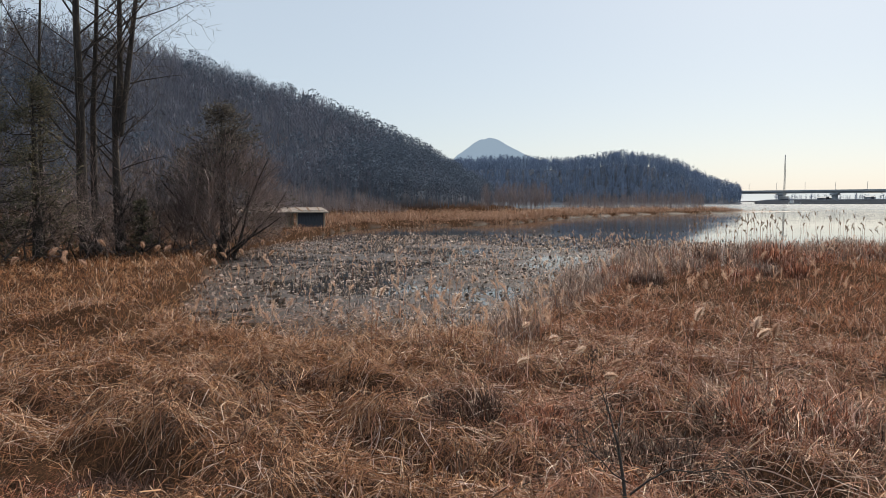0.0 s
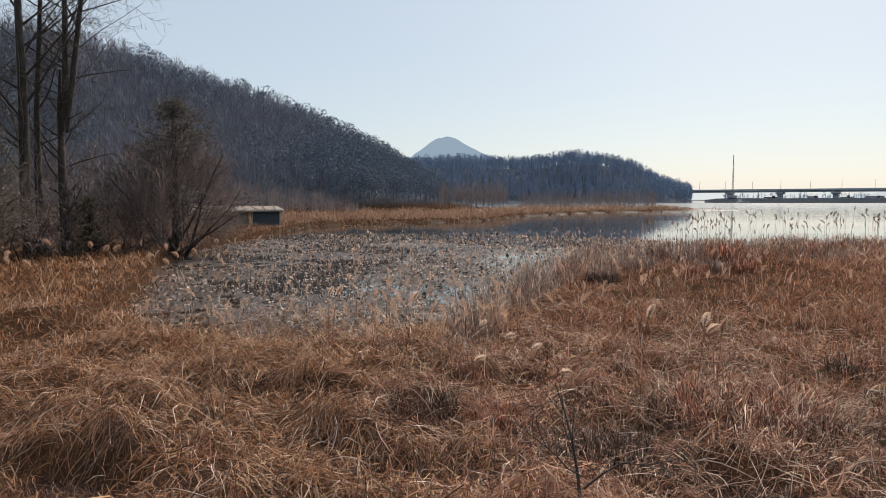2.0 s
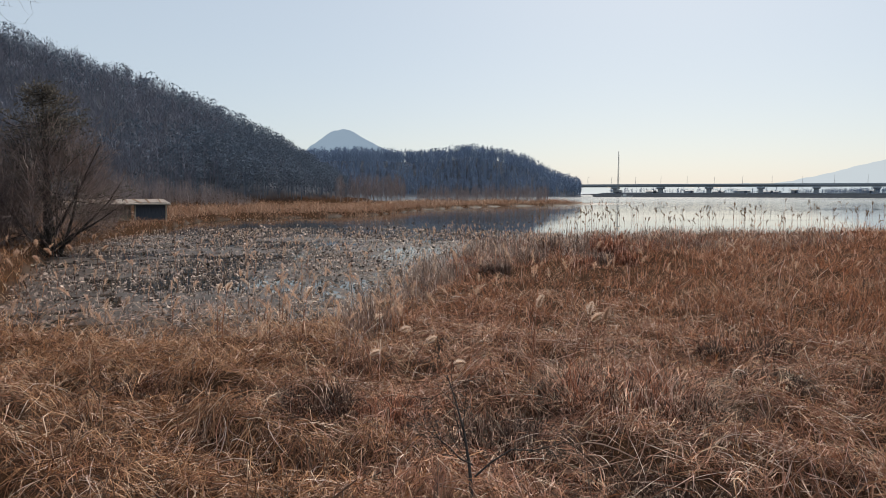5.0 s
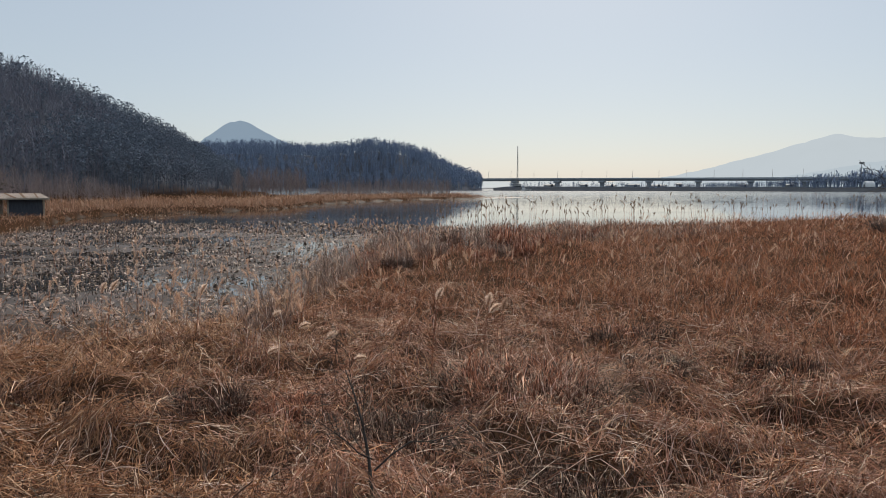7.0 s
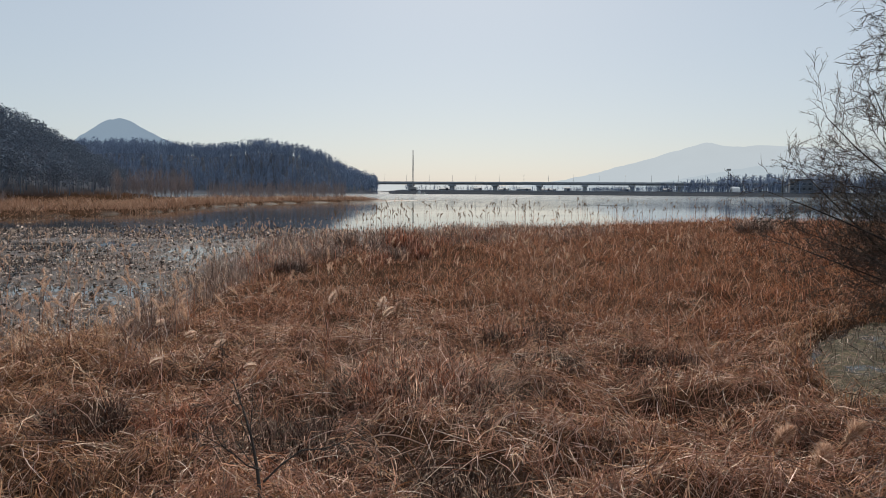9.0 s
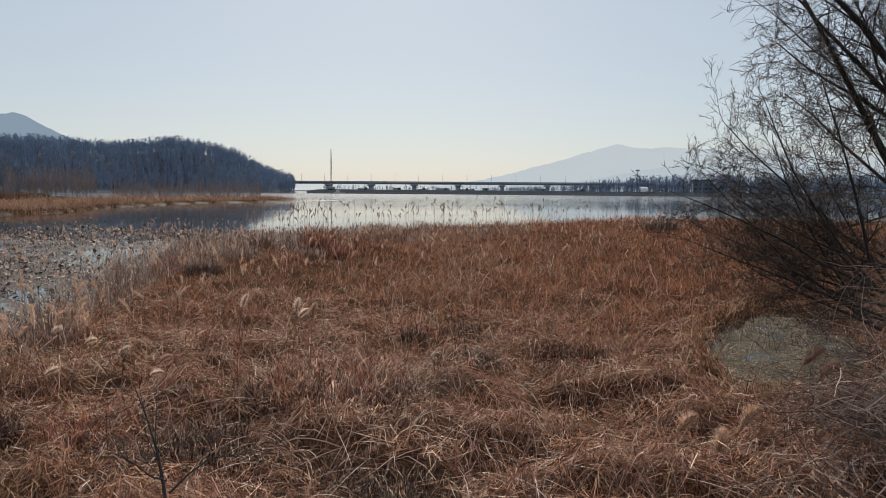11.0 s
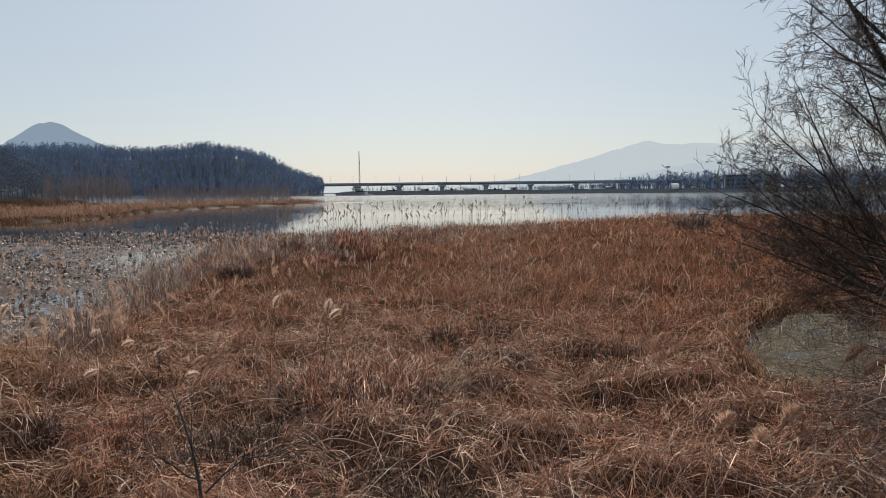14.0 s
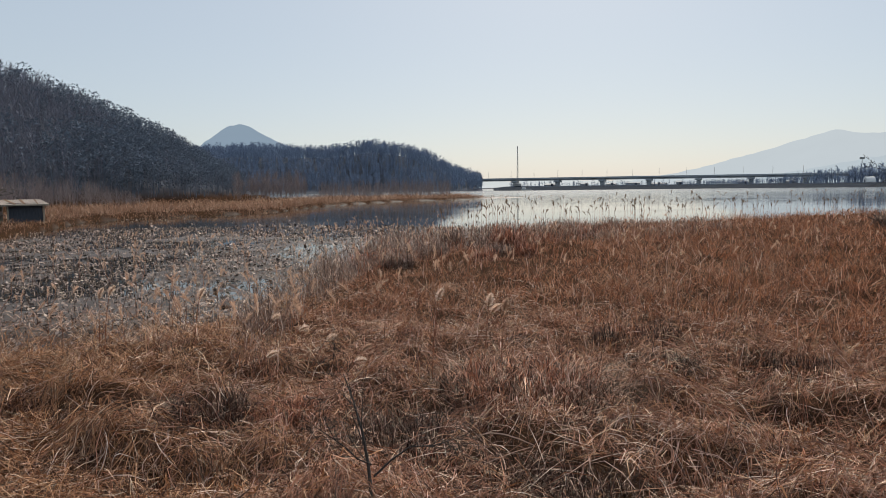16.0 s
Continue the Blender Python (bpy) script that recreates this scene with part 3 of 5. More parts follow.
def build_hill_woods():
    rng = np.random.default_rng(11)
    base, d, az = scatter(rng, 7600, -40, 7, 165, 330)
    keep = (base[:, 2] > 1.0) & (d < 288 + 16 * rng.random(len(d)))
    base, az, d = base[keep], az[keep], d[keep]
    green = (0.5 + 0.4 * waves(base[:, 0], base[:, 1], 45, 3) + np.clip((az + 8) / 10, -0.35, 0.5)) > 0.72 + rng.normal(0, 0.3, len(az))
    b = base[~green]
    v, f = bare_tree_set(rng, b, rng.uniform(6, 13, len(b)) * np.interp(az[~green], [-12, -5, 2], [1, 0.85, 0.6]), 20, 0.5, 0.10, True)
    tagged(from_arrays("hazed_bare_woods", v, f, M_HAZED_WOODS), "leafless woods covering the hillside, greyed by haze", "woods", kind="stuff")
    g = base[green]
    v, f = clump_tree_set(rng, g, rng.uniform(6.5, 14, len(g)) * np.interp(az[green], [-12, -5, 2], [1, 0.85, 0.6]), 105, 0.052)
    tagged(from_arrays("pine_woods", v, f, M_HAZED_NEEDLE), "pines among the bare hillside woods, dulled blue by haze", "woods", kind="stuff")
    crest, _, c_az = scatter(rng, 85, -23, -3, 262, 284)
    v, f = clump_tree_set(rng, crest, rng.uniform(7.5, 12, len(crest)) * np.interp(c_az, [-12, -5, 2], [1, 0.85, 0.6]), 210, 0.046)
    tagged(from_arrays("pine_woods", v, f, M_HAZED_NEEDLE), "tall dark pines along the crest of the hill", "woods", kind="stuff")
    base, d, az = scatter(rng, 3600, -2, 24.6, 525, 690)
    keep = base[:, 2] > 0.8
    base = base[keep]
    green = rng.random(len(base)) < 0.3
    b = base[~green]
    v, f = bare_tree_set(rng, b, rng.uniform(6, 13, len(b)), 20, 0.5, 0.3, True)
    tagged(from_arrays("hazed_bare_woods", v, f, M_HAZED_FAR_WOODS), "leafless woods on the low hill across the lake", "woods", kind="stuff")
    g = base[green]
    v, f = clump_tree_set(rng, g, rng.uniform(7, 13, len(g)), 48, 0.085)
    tagged(from_arrays("pine_woods", v, f, M_HAZED_FAR_NEEDLE), "dark pines on the low hill across the lake", "woods", kind="stuff")


build_hill_woods()


def build_brush():
    """Willow thickets and brown scrub at the foot of the hills and on the reed bank."""
    rng = np.random.default_rng(12)
    base, d, az = scatter(rng, 330, -16, -3, 110, 150)
    base[:, 2] = np.maximum(base[:, 2], 0.2)
    v, f = bare_tree_set(rng, base, rng.uniform(3.0, 6.5, len(base)) * np.interp(az, [-16, -12, -7, -3], [1.1, 1.0, 0.8, 0.3]), 40, 0.6, 0.06)
    tagged(from_arrays("brown_scrub", v, f, M_SCRUB), "reddish brown leafless scrub at the hill foot", "scrub", kind="stuff")
    base, d, az = scatter(rng, 110, 3.2, 9.2, 168, 190)
    v, f = bare_tree_set(rng, base, rng.uniform(5, 8.0, len(base)), 46, 0.4, 0.07)
    tagged(from_arrays("willow_thicket", v, f, M_SCRUB), "bare brown willow thicket on the reed bank", "thicket", kind="stuff")
    base, d, az = scatter(rng, 320, 10.2, 21.2, 164, 188)
    v, f = bare_tree_set(rng, base, rng.uniform(3.4, 5.4, len(base)), 30, 0.3, 0.07)
    tagged(from_arrays("willow_thicket", v, f, M_SCRUB), "low bare willow thicket along the far bank", "thicket", kind="stuff")
    base, d, az = scatter(rng, 1500, 40, 76, 585, 700)
    v, f = bare_tree_set(rng, base, rng.uniform(7, 15, len(base)) * np.interp(az, [40, 46, 49, 52, 58], [0.25, 0.4, 0.75, 1.0, 1.1]), 15, 0.7, 0.4, True)
    tagged(from_arrays("shore_trees", v, f, M_HAZED_FAR_WOODS), "leafless trees along the far lake shore", "trees", kind="stuff")
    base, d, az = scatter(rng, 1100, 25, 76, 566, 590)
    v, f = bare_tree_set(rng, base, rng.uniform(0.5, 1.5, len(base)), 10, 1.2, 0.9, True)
    tagged(from_arrays("shore_scrub", v, f, M_HAZED_FAR_WOODS), "low dark scrub along the far embankment", "scrub", kind="stuff")
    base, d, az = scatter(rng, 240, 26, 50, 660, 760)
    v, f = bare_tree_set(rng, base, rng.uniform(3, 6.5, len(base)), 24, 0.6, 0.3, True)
    tagged(from_arrays("shore_trees", v, f, M_HAZED_FAR_WOODS), "dull bushes behind the bridge", "trees", kind="stuff")


build_brush()


# ---- bridge and crane across the lake ----
def along(t):
    """A point of the bridge's line: t metres from its first end."""
    a, b = Vector((262.0, 585.0, 0)), Vector((560.0, 310.0, 0))
    return a + (b - a).normalized() * t


BRIDGE_TURN = math.degrees(math.atan2(310 - 585, 560 - 262))


def build_bridge():
    root = tagged(new("bridge"), "long grey concrete road bridge across the lake", "bridge")
    span, count = 40.0, 13
    bm = bmesh.new()
    c = along(span * count / 2 - 20)
    box(bm, (c.x, c.y, 10.0), (span * count, 11, 0.4), BRIDGE_TURN)
    part("deck", bm, M_CONCRETE, root)
    for k in (-1, 1):
        n = Vector((math.sin(radians(-BRIDGE_TURN)), math.cos(radians(BRIDGE_TURN)), 0)) * 5.3 * k
        bm = bmesh.new()
        box(bm, (c.x + n.x, c.y + n.y, 10.65), (span * count, 0.3, 0.9), BRIDGE_TURN)
        part("parapet", bm, M_CONCRETE, root)
        bm = bmesh.new()
        box(bm, (c.x + n.x * 0.55, c.y + n.y * 0.55, 9.1), (span * count, 1.6, 1.4), BRIDGE_TURN)
        part("girder", bm, M_CONCRETE, root)
    for i in range(count):
        p = along(span * i - 10)
        bm = bmesh.new()
        box(bm, (p.x, p.y, 3.6), (3.4, 5.5, 6.6), BRIDGE_TURN, bevel=0.4)
        pier = part("pier", bm, M_CONCRETE, root)
        bm = bmesh.new()
        box(bm, (p.x, p.y, 7.6), (5.6, 9.5, 1.6), BRIDGE_TURN, bevel=0.4)
        part("pier_cap", bm, M_CONCRETE, pier)
    return root


build_bridge()


def build_lamp_post():
    root = tagged(new("street_lamp"), "thin steel street lamp standing on the bridge", "street lamp", "lamps on the bridge")
    bm = bmesh.new()
    tube(bm, (0, 0, 0), (0, 0, 7), 0.16, 0.10)
    part("pole", bm, M_STEEL, root)
    bm = bmesh.new()
    tube(bm, (0, 0, 6.9), (0, 1.8, 7.3), 0.08, 0.06)
    part("arm", bm, M_STEEL, root)
    bm = bmesh.new()
    box(bm, (0, 2.0, 7.3), (0.35, 0.9, 0.18), bevel=0.05)
    part("lamp_head", bm, M_STEEL, root)
    return root


first = build_lamp_post()
for i in range(20):
    p = along(22.0 * i + 4)
    m = pose(p.x, p.y, 10.2, 0, 0, BRIDGE_TURN)
    if i == 0:
        first.matrix_basis = m
    else:
        copy_thing(first, m)


def build_crane():
    root = tagged(new("crane"), "tall lattice boom crane beside the bridge", "crane")
    p = polar(600.0, 26.9)
    root.location = (p[0], p[1], 3.2)
    bm = bmesh.new()
    h, w = 35.5, 0.55
    for sx in (-1, 1):
        for sy in (-1, 1):
            tube(bm, (sx * w, sy * w, 2), (sx * 0.2, sy * 0.2, h), 0.09, 0.06, 4)
    for k in range(16):
        a, b = 2 + (h - 2) * k / 16, 2 + (h - 2) * (k + 1) / 16
        wa, wb = w - (w - 0.2) * k / 16, w - (w - 0.2) * (k + 1) / 16
        s = 1 if k % 2 else -1
        for q in (-1, 1):
            tube(bm, (-wa * s, wa * q, a), (wb * s, wb * q, b), 0.07, 0.07, 4)
            tube(bm, (wa * q, -wa * s, a), (wb * q, wb * s, b), 0.07, 0.07, 4)
    part("boom", bm, M_STEEL, root)
    bm = bmesh.new()
    box(bm, (0, 0, 1.6), (4, 6, 2.4), 20, bevel=0.3)
    part("cab", bm, M_STEEL, root)
    for k in (-1, 1):
        bm = bmesh.new()
        box(bm, (k * 1.8, 0, 0.2), (0.9, 6, 1.0), 0, bevel=0.3)
        part("track", bm, M_BOARD, root)
    bm = bmesh.new()
    tube(bm, (0.3, 0, h), (0.9, 0, 12), 0.05, 0.05, 4)
    part("cable", bm, M_BOARD, root)


build_crane()


def build_floodlight(az, d, height):
    root = tagged(new("floodlight_mast"), "tall steel floodlight mast on the far shore", "light mast", "floodlight masts on the far shore")
    p = polar(d, az)
    root.location = (p[0], p[1], 3.0)
    bm = bmesh.new()
    tube(bm, (0, 0, 0), (0, 0, height), 0.35, 0.22, 8)
    part("pole", bm, M_STEEL, root)
    bm = bmesh.new()
    box(bm, (0, 0, height), (3.4, 0.8, 1.5), -az, bevel=0.1)
    part("lamp_rack", bm, M_STEEL, root)


build_floodlight(52.4, 600.0, 18.5)
build_floodlight(56.2, 600.0, 21.0)


def build_greenhouse():
    root = tagged(new("greenhouse"), "small white arched plastic greenhouse on the shore", "greenhouse")
    p = polar(578.0, 52.9)
    root.matrix_basis = pose(p[0], p[1], 3.2, 0, 0, -30)
    bm = bmesh.new()
    rings = [[bm.verts.new((x, 3.2 * math.cos(math.pi * k / 10), 4.2 * math.sin(math.pi * k / 10))) for k in range(11)] for x in (-3, -1.5, 0, 1.5, 3)]
    for a, b in zip(rings, rings[1:]):
        for k in range(10):
            bm.faces.new((a[k], a[k + 1], b[k + 1], b[k]))
    bm.faces.new(rings[0])
    bm.faces.new(rings[-1][::-1])
    part("cover", bm, M_WHITE, root)
    for x in (-3.1, 3.1):
        bm = bmesh.new()
        box(bm, (x, 0, 1.1), (0.12, 1.6, 2.2))
        part("door", bm, M_BOARD, root)


build_greenhouse()


def build_shore_house():
    root = tagged(new("house"), "plain dark flat-roofed building beyond the lake", "house")
    p = polar(596.0, 57.4)
    root.matrix_basis = pose(p[0], p[1], 3.0, 0, 0, -50)
    bm = bmesh.new()
    box(bm, (0, 0, 5), (16, 10, 10))
    part("wall", bm, M_SLATE, root)
    bm = bmesh.new()
    box(bm, (0, 0, 10.3), (17, 11, 0.6))
    part("roof", bm, M_BOARD, root)
    for i in range(4):
        for k in range(2):
            bm = bmesh.new()
            box(bm, (-6 + 4 * i, -5.05, 3 + 3.6 * k), (1.8, 0.2, 1.6))
            pane = part("window", bm, M_BOARD, root)
            bm = bmesh.new()
            box(bm, (-6 + 4 * i, -5.1, 2.1 + 3.6 * k), (2.1, 0.34, 0.16))
            part("sill", bm, M_CONCRETE, pane)


build_shore_house()


def build_farm_shed(az, d, length, height, turn):
    """A low pale building on the land behind the embankment."""
    root = tagged(new("farm_shed"), "low pale farm building with a shallow gabled roof", "building", "pale buildings behind the bridge")
    p = polar(d, az)
    root.matrix_basis = pose(p[0], p[1], 3.2, 0, 0, turn)
    bm = bmesh.new()
    box(bm, (0, 0, height / 2), (length, 7, height))
    part("wall", bm, M_PALE_WALL, root)
    bm = bmesh.new()
    a = [bm.verts.new((x, y, z)) for x in (-length / 2 - 0.4, length / 2 + 0.4) for y, z in ((-3.9, height), (0, height + 1.1), (3.9, height))]
    for q in ((0, 3, 4, 1), (1, 4, 5, 2), (0, 2, 5, 3), (0, 1, 2), (3, 5, 4)):
        bm.faces.new([a[k] for k in q])
    part("roof", bm, M_PALE_WALL, root)
    bm = bmesh.new()
    box(bm, (length * 0.2, -3.55, 1.2), (2.2, 0.2, 2.4))
    part("door", bm, M_BOARD, root)
    return root


for az, d, length, height, turn in ((29.6, 640, 11, 1.4, -32), (32.4, 655, 7, 2.0, -20), (34.6, 660, 9, 1.3, -48), (36.3, 700, 14, 2.2, -33), (38.2, 690, 18, 1.4, -60), (39.9, 655, 5, 2.6, -36), (44.6, 680, 10, 2.0, -44), (47.9, 640, 8, 1.9, -58)):
    build_farm_shed(az, d, length, height, turn)


def build_barge():
    root = tagged(new("barge"), "small white work boat at the far shore", "boat")
    p = polar(545.0, 27.6)
    root.matrix_basis = pose(p[0], p[1], 0.0, 0, 0, -30)
    bm = bmesh.new()
    v = [bm.verts.new(c) for c in ((-4, -1.2, 0.9), (3, -1.2, 0.9), (4.6, 0, 1.2), (3, 1.2, 0.9), (-4, 1.2, 0.9), (-3.6, -0.8, -0.2), (3, -0.7, -0.2), (3.6, 0, -0.2), (3, 0.7, -0.2), (-3.6, 0.8, -0.2))]
    bm.faces.new(v[:5])
    bm.faces.new(v[5:][::-1])
    for k in range(5):
        bm.faces.new((v[k], v[5 + k], v[5 + (k + 1) % 5], v[(k + 1) % 5]))
    part("hull", bm, M_WHITE, root)
    bm = bmesh.new()
    box(bm, (-1.5, 0, 1.7), (2.6, 1.8, 1.6), bevel=0.1)
    part("cabin", bm, M_WHITE, root)


build_barge()


# ---- the hut on the left shore ----
def build_hut():
    root = tagged(new("hut"), "low weathered shed with a pale corrugated roof at the water", "hut")
    root.matrix_basis = pose(-13.45, 59.6, 0.4, 0, 0, 24)
    # local: x along the eaves, y away from the lake
    bm = bmesh.new()
    box(bm, (1.75, 0.3, 0.85), (2.3, 0.08, 1.5))
    part("front_panel", bm, M_BOARD, root, "dark blue-black boarded front panel")
    bm = bmesh.new()
    box(bm, (2.92, 1.2, 0.85), (0.08, 1.7, 1.5))
    part("side_panel", bm, M_BOARD, root)
    for i in range(16):
        bm = bmesh.new()
        box(bm, (-4.0 + 0.285 * i, 1.1, 0.72), (0.25, 0.05, 1.4 + 0.1 * math.sin(i * 2.1)), bevel=0.008)
        part("plank", bm, M_PALEWOOD, root)
    for x in (-4.2, -1.7, 0.55, 3.0):
        bm = bmesh.new()
        box(bm, (x, 0.2, 0.75), (0.11, 0.11, 1.7), bevel=0.015)
        part("post", bm, M_PALEWOOD, root, "pale weathered wooden post")
    bm = bmesh.new()
    n = 90
    v = []
    for i in range(n + 1):
        x = -4.6 + 7.9 * i / n
        w = 0.012 * math.cos(i * math.pi)
        v.append([bm.verts.new((x, y, z + w)) for y, z in ((-0.25, 1.5), (2.3, 1.86), (2.3, 1.83), (-0.25, 1.47))])
    for a, b in zip(v, v[1:]):
        for k in range(4):
            bm.faces.new((a[k], b[k], b[(k + 1) % 4], a[(k + 1) % 4]))
    part("roof", bm, M_ROOF, root)
    rng = random.Random(5)
    for i in range(9):
        x = -4.3 + 0.87 * i
        bm = bmesh.new()
        box(bm, (x + rng.uniform(-.1, .1), 1.02, 1.715), (rng.uniform(0.08, 0.2), 2.4, 0.02), rng.uniform(-8, 8), (8.0, 0))
        part("roof_batten", bm, M_RUST, root, "dark rusted strip across the roof")
    bm = bmesh.new()
    box(bm, (-0.65, -0.26, 1.43), (7.9, 0.05, 0.1))
    part("eaves_board", bm, M_PALEWOOD, root)
    return root


build_hut()


# ---- trees beside the water ----
def grow(rng, start, heading, length, radius, depth, spec, out, level=0):
    """A branch as a bent path, with children along it. out collects (level, path, radii)."""
    k = 6 if level < 3 else 4
    pts, rad = [np.array(start, float)], [radius]
    h = np.array(heading, float)
    h /= np.linalg.norm(h)
    for i in range(1, k):
        h = h + rng.normal(0, spec["bend"] * (1 + 0.4 * level if level else spec.get("stiff", 1)), 3) + np.array([0, 0, spec["up"] * (0.5 + 0.5 * level)])
        h /= np.linalg.norm(h)
        pts.append(pts[-1] + h * length / (k - 1))
        rad.append(radius * (1 - (1 - spec["tip"]) * i / (k - 1)))
    pts = np.array(pts)
    out.append((level, pts, np.array(rad)))
    if level >= depth:
        return
    n = spec["kids"][level]
    for i in range(n):
        s = spec["first"][level] + (1 - spec["first"][level]) * (i + rng.uniform(0.1, 0.9)) / n
        q = s * (k - 1)
        j = min(int(q), k - 2)
        p = pts[j] + (pts[j + 1] - pts[j]) * (q - j)
        d = pts[j + 1] - pts[j]
        d /= np.linalg.norm(d)
        side = np.cross(d, rng.normal(0, 1, 3))
        side /= np.linalg.norm(side) + 1e-9
        a = radians(rng.uniform(*spec["angle"]))
        r = np.interp(q, np.arange(k), rad) * spec["thin"] * rng.uniform(0.7, 1.0)
        grow(rng, p, d * math.cos(a) + side * math.sin(a), length * spec["short"][level] * rng.uniform(0.6, 1.15) * (1.15 - 0.5 * s), max(r, spec["least"]), depth, spec, out, level + 1)


def bare_tree(label, stems, spec, depth, seed, category="tree", group="", twig=None):
    """A leafless tree: trunk and limbs as round tubes, twigs as thin ones. Two parts."""
    rng = np.random.default_rng(seed)
    root = tagged(new("bare_tree"), label, category, group)
    root.location = stems[0][0]
    thick, thin = [], []
    for start, heading, length, radius in stems:
        out = []
        grow(rng, start, heading, length, radius, depth, spec, out)
        for level, p, r in out:
            (thick if level < 2 else thin).append((p - np.array(stems[0][0]), r))
    for name, items, sides, mat in (("trunk", thick, 7, M_BARK), ("twig_crown", thin, 3, twig or M_TWIG)):
        sets = [[(p, r) for p, r in items if len(p) == k] for k in (6, 4)]
        v, f = join([tubes(np.array([p for p, _ in q]), np.array([r for _, r in q]), sides) for q in sets if q])
        ob = from_arrays(name, v, f, mat, True)
        ob.parent = root
        if name == "twig_crown":
            tagged(ob, kind="stuff")
    return root


TALL = dict(bend=0.08, stiff=0.3, up=0.035, tip=0.25, kids=(22, 8, 6), first=(0.16, 0.15, 0.1), angle=(36, 76), thin=0.36, short=(0.34, 0.5, 0.55), least=0.0085)


def at(az, d, lift=-0.15):
    p = polar(float(d), float(az))
    return (p[0], p[1], float(ground_height(p[0], p[1])) + lift)


bare_tree("tall leafless twin-trunked tree at the marsh edge", [(at(-28.1, 32.5), (-0.045, 0, 1), 17, 0.25), (at(-27.3, 33), (-0.045, 0.03, 1), 16, 0.17)], TALL, 3, 21)
bare_tree("tall leafless forked tree at the marsh edge", [(at(-25.7, 33), (0.02, 0, 1), 8.0, 0.25), (at(-25.55, 33, 5.4), (0.06, 0, 1), 11.0, 0.16), (at(-25.5, 32.9, 5.2), (0.17, 0, 1), 10.5, 0.15)], TALL, 3, 22)
for a, d, h, s in ((-31.0, 34, 14, 23), (-34.5, 33, 13, 24)):
    bare_tree("slender leafless tree in the shore thicket", [(at(a, d), (0.04, 0, 1), h, 0.11)], dict(TALL, kids=(18, 8, 5)), 3, s)


def conifer(label, az, d, height, reach, seed, material, count=2600, droop=0.1, fine=0.7, low=0.08):
    """An evergreen: a tapered trunk, whorled boughs, and sprays of needles along them."""
    rng = np.random.default_rng(seed)
    root = tagged(new("conifer"), label, "tree")
    root.location = at(az, d)
    v, f = tubes(np.array([[(0, 0, 0), (0.05, 0, height * 0.5), (0, 0.05, height)]]), np.array([[0.03 * height, 0.018 * height, 0.01]]), 7)
    ob = from_arrays("trunk", v, f, M_BARK, True)
    ob.parent = root
    n = 110
    up = rng.uniform(low, 0.98, n)
    a = rng.uniform(0, 360, n)
    r = reach * height * (1 - up) ** 0.6 * rng.uniform(0.6, 1.1, n) * np.clip(up * 6, 0.4, 1)
    tip = np.column_stack([polar(r, a), up * height + r * rng.uniform(-droop, 0.45, n)])
    foot = np.column_stack([np.zeros((n, 2)), up * height])
    mid = foot * 0.5 + tip * 0.5 + np.column_stack([np.zeros((n, 2)), -r * 0.1])
    v, f = tubes(np.stack([foot, mid, tip], 1), np.tile([0.035, 0.02, 0.006], (n, 1)), 3)
    ob = tagged(from_arrays("bough_whorl", v, f, M_BARK), kind="stuff")
    ob.parent = root
    own = rng.integers(0, n, count)
    q = rng.uniform(0.25, 1.05, count)[:, None]
    c = foot[own] + (tip[own] - foot[own]) * q + rng.normal(0, 0.06 * height / 3, (count, 3))
    w = rng.uniform(0.18, 0.42, count) * fine
    e1 = (tip - foot)[own]
    e1 = e1 / (np.linalg.norm(e1, axis=1, keepdims=True) + 1e-6) + rng.normal(0, 0.5, (count, 3))
    e1 /= np.linalg.norm(e1, axis=1, keepdims=True)
    e2 = np.cross(e1, rng.normal(0, 1, (count, 3)))
    e2 /= np.linalg.norm(e2, axis=1, keepdims=True)
    paths = np.stack([c, c + e1 * w[:, None] * 0.5 + [0, 0, 0.03], c + e1 * w[:, None]], 1)
    v, f = ribbons(paths, w[:, None] * np.array([0.2, 0.35, 0.05]), e2)
    ob = tagged(from_arrays("foliage", v, f, material), kind="stuff")
    ob.parent = root
    return root


conifer("dark evergreen with a rounded crown over a bare shrub", -18.1, 35.3, 7.9, 0.62, 31, M_DARK_CEDAR, 6000, 0.15, 0.5, 0.34)
conifer("dull green cedar among bare trees", -31.2, 30, 7.2, 0.34, 32, M_CEDAR, 6500, 0.3, 0.36)
conifer("dull green cedar among bare trees", -34.0, 30, 7.2, 0.36, 33, M_CEDAR, 6500, 0.3, 0.36)
conifer("small green cedar at the thicket edge", -24.2, 31, 2.6, 0.34, 34, M_CEDAR, 1600, 0.3, 0.4)


def build_left_thicket():
    rng = np.random.default_rng(41)
    base, d, az = scatter(rng, 900, -40, -13.5, 31, 62)
    keep = (d > bank_start(az) + 0.5) & (d < 31 + rng.uniform(0, 14, len(d)) + np.clip(az + 19, 0, 9) * 4)
    base, d, az = base[keep], d[keep], az[keep]
    v, f = bare_tree_set(rng, base, rng.uniform(2.0, 6.0, len(base)) * np.interp(az, [-20, -17], [1, 0.45]), 80, 0.7, 0.035)
    tagged(from_arrays("shore_thicket", v, f, M_SHRUB), "dense brown leafless thicket along the shore", "thicket", kind="stuff")


build_left_thicket()


SPREAD = dict(bend=0.11, up=0.03, tip=0.22, kids=(11, 7, 5), first=(0.12, 0.1, 0.1), angle=(28, 66), thin=0.36, short=(0.42, 0.5, 0.5), least=0.011)


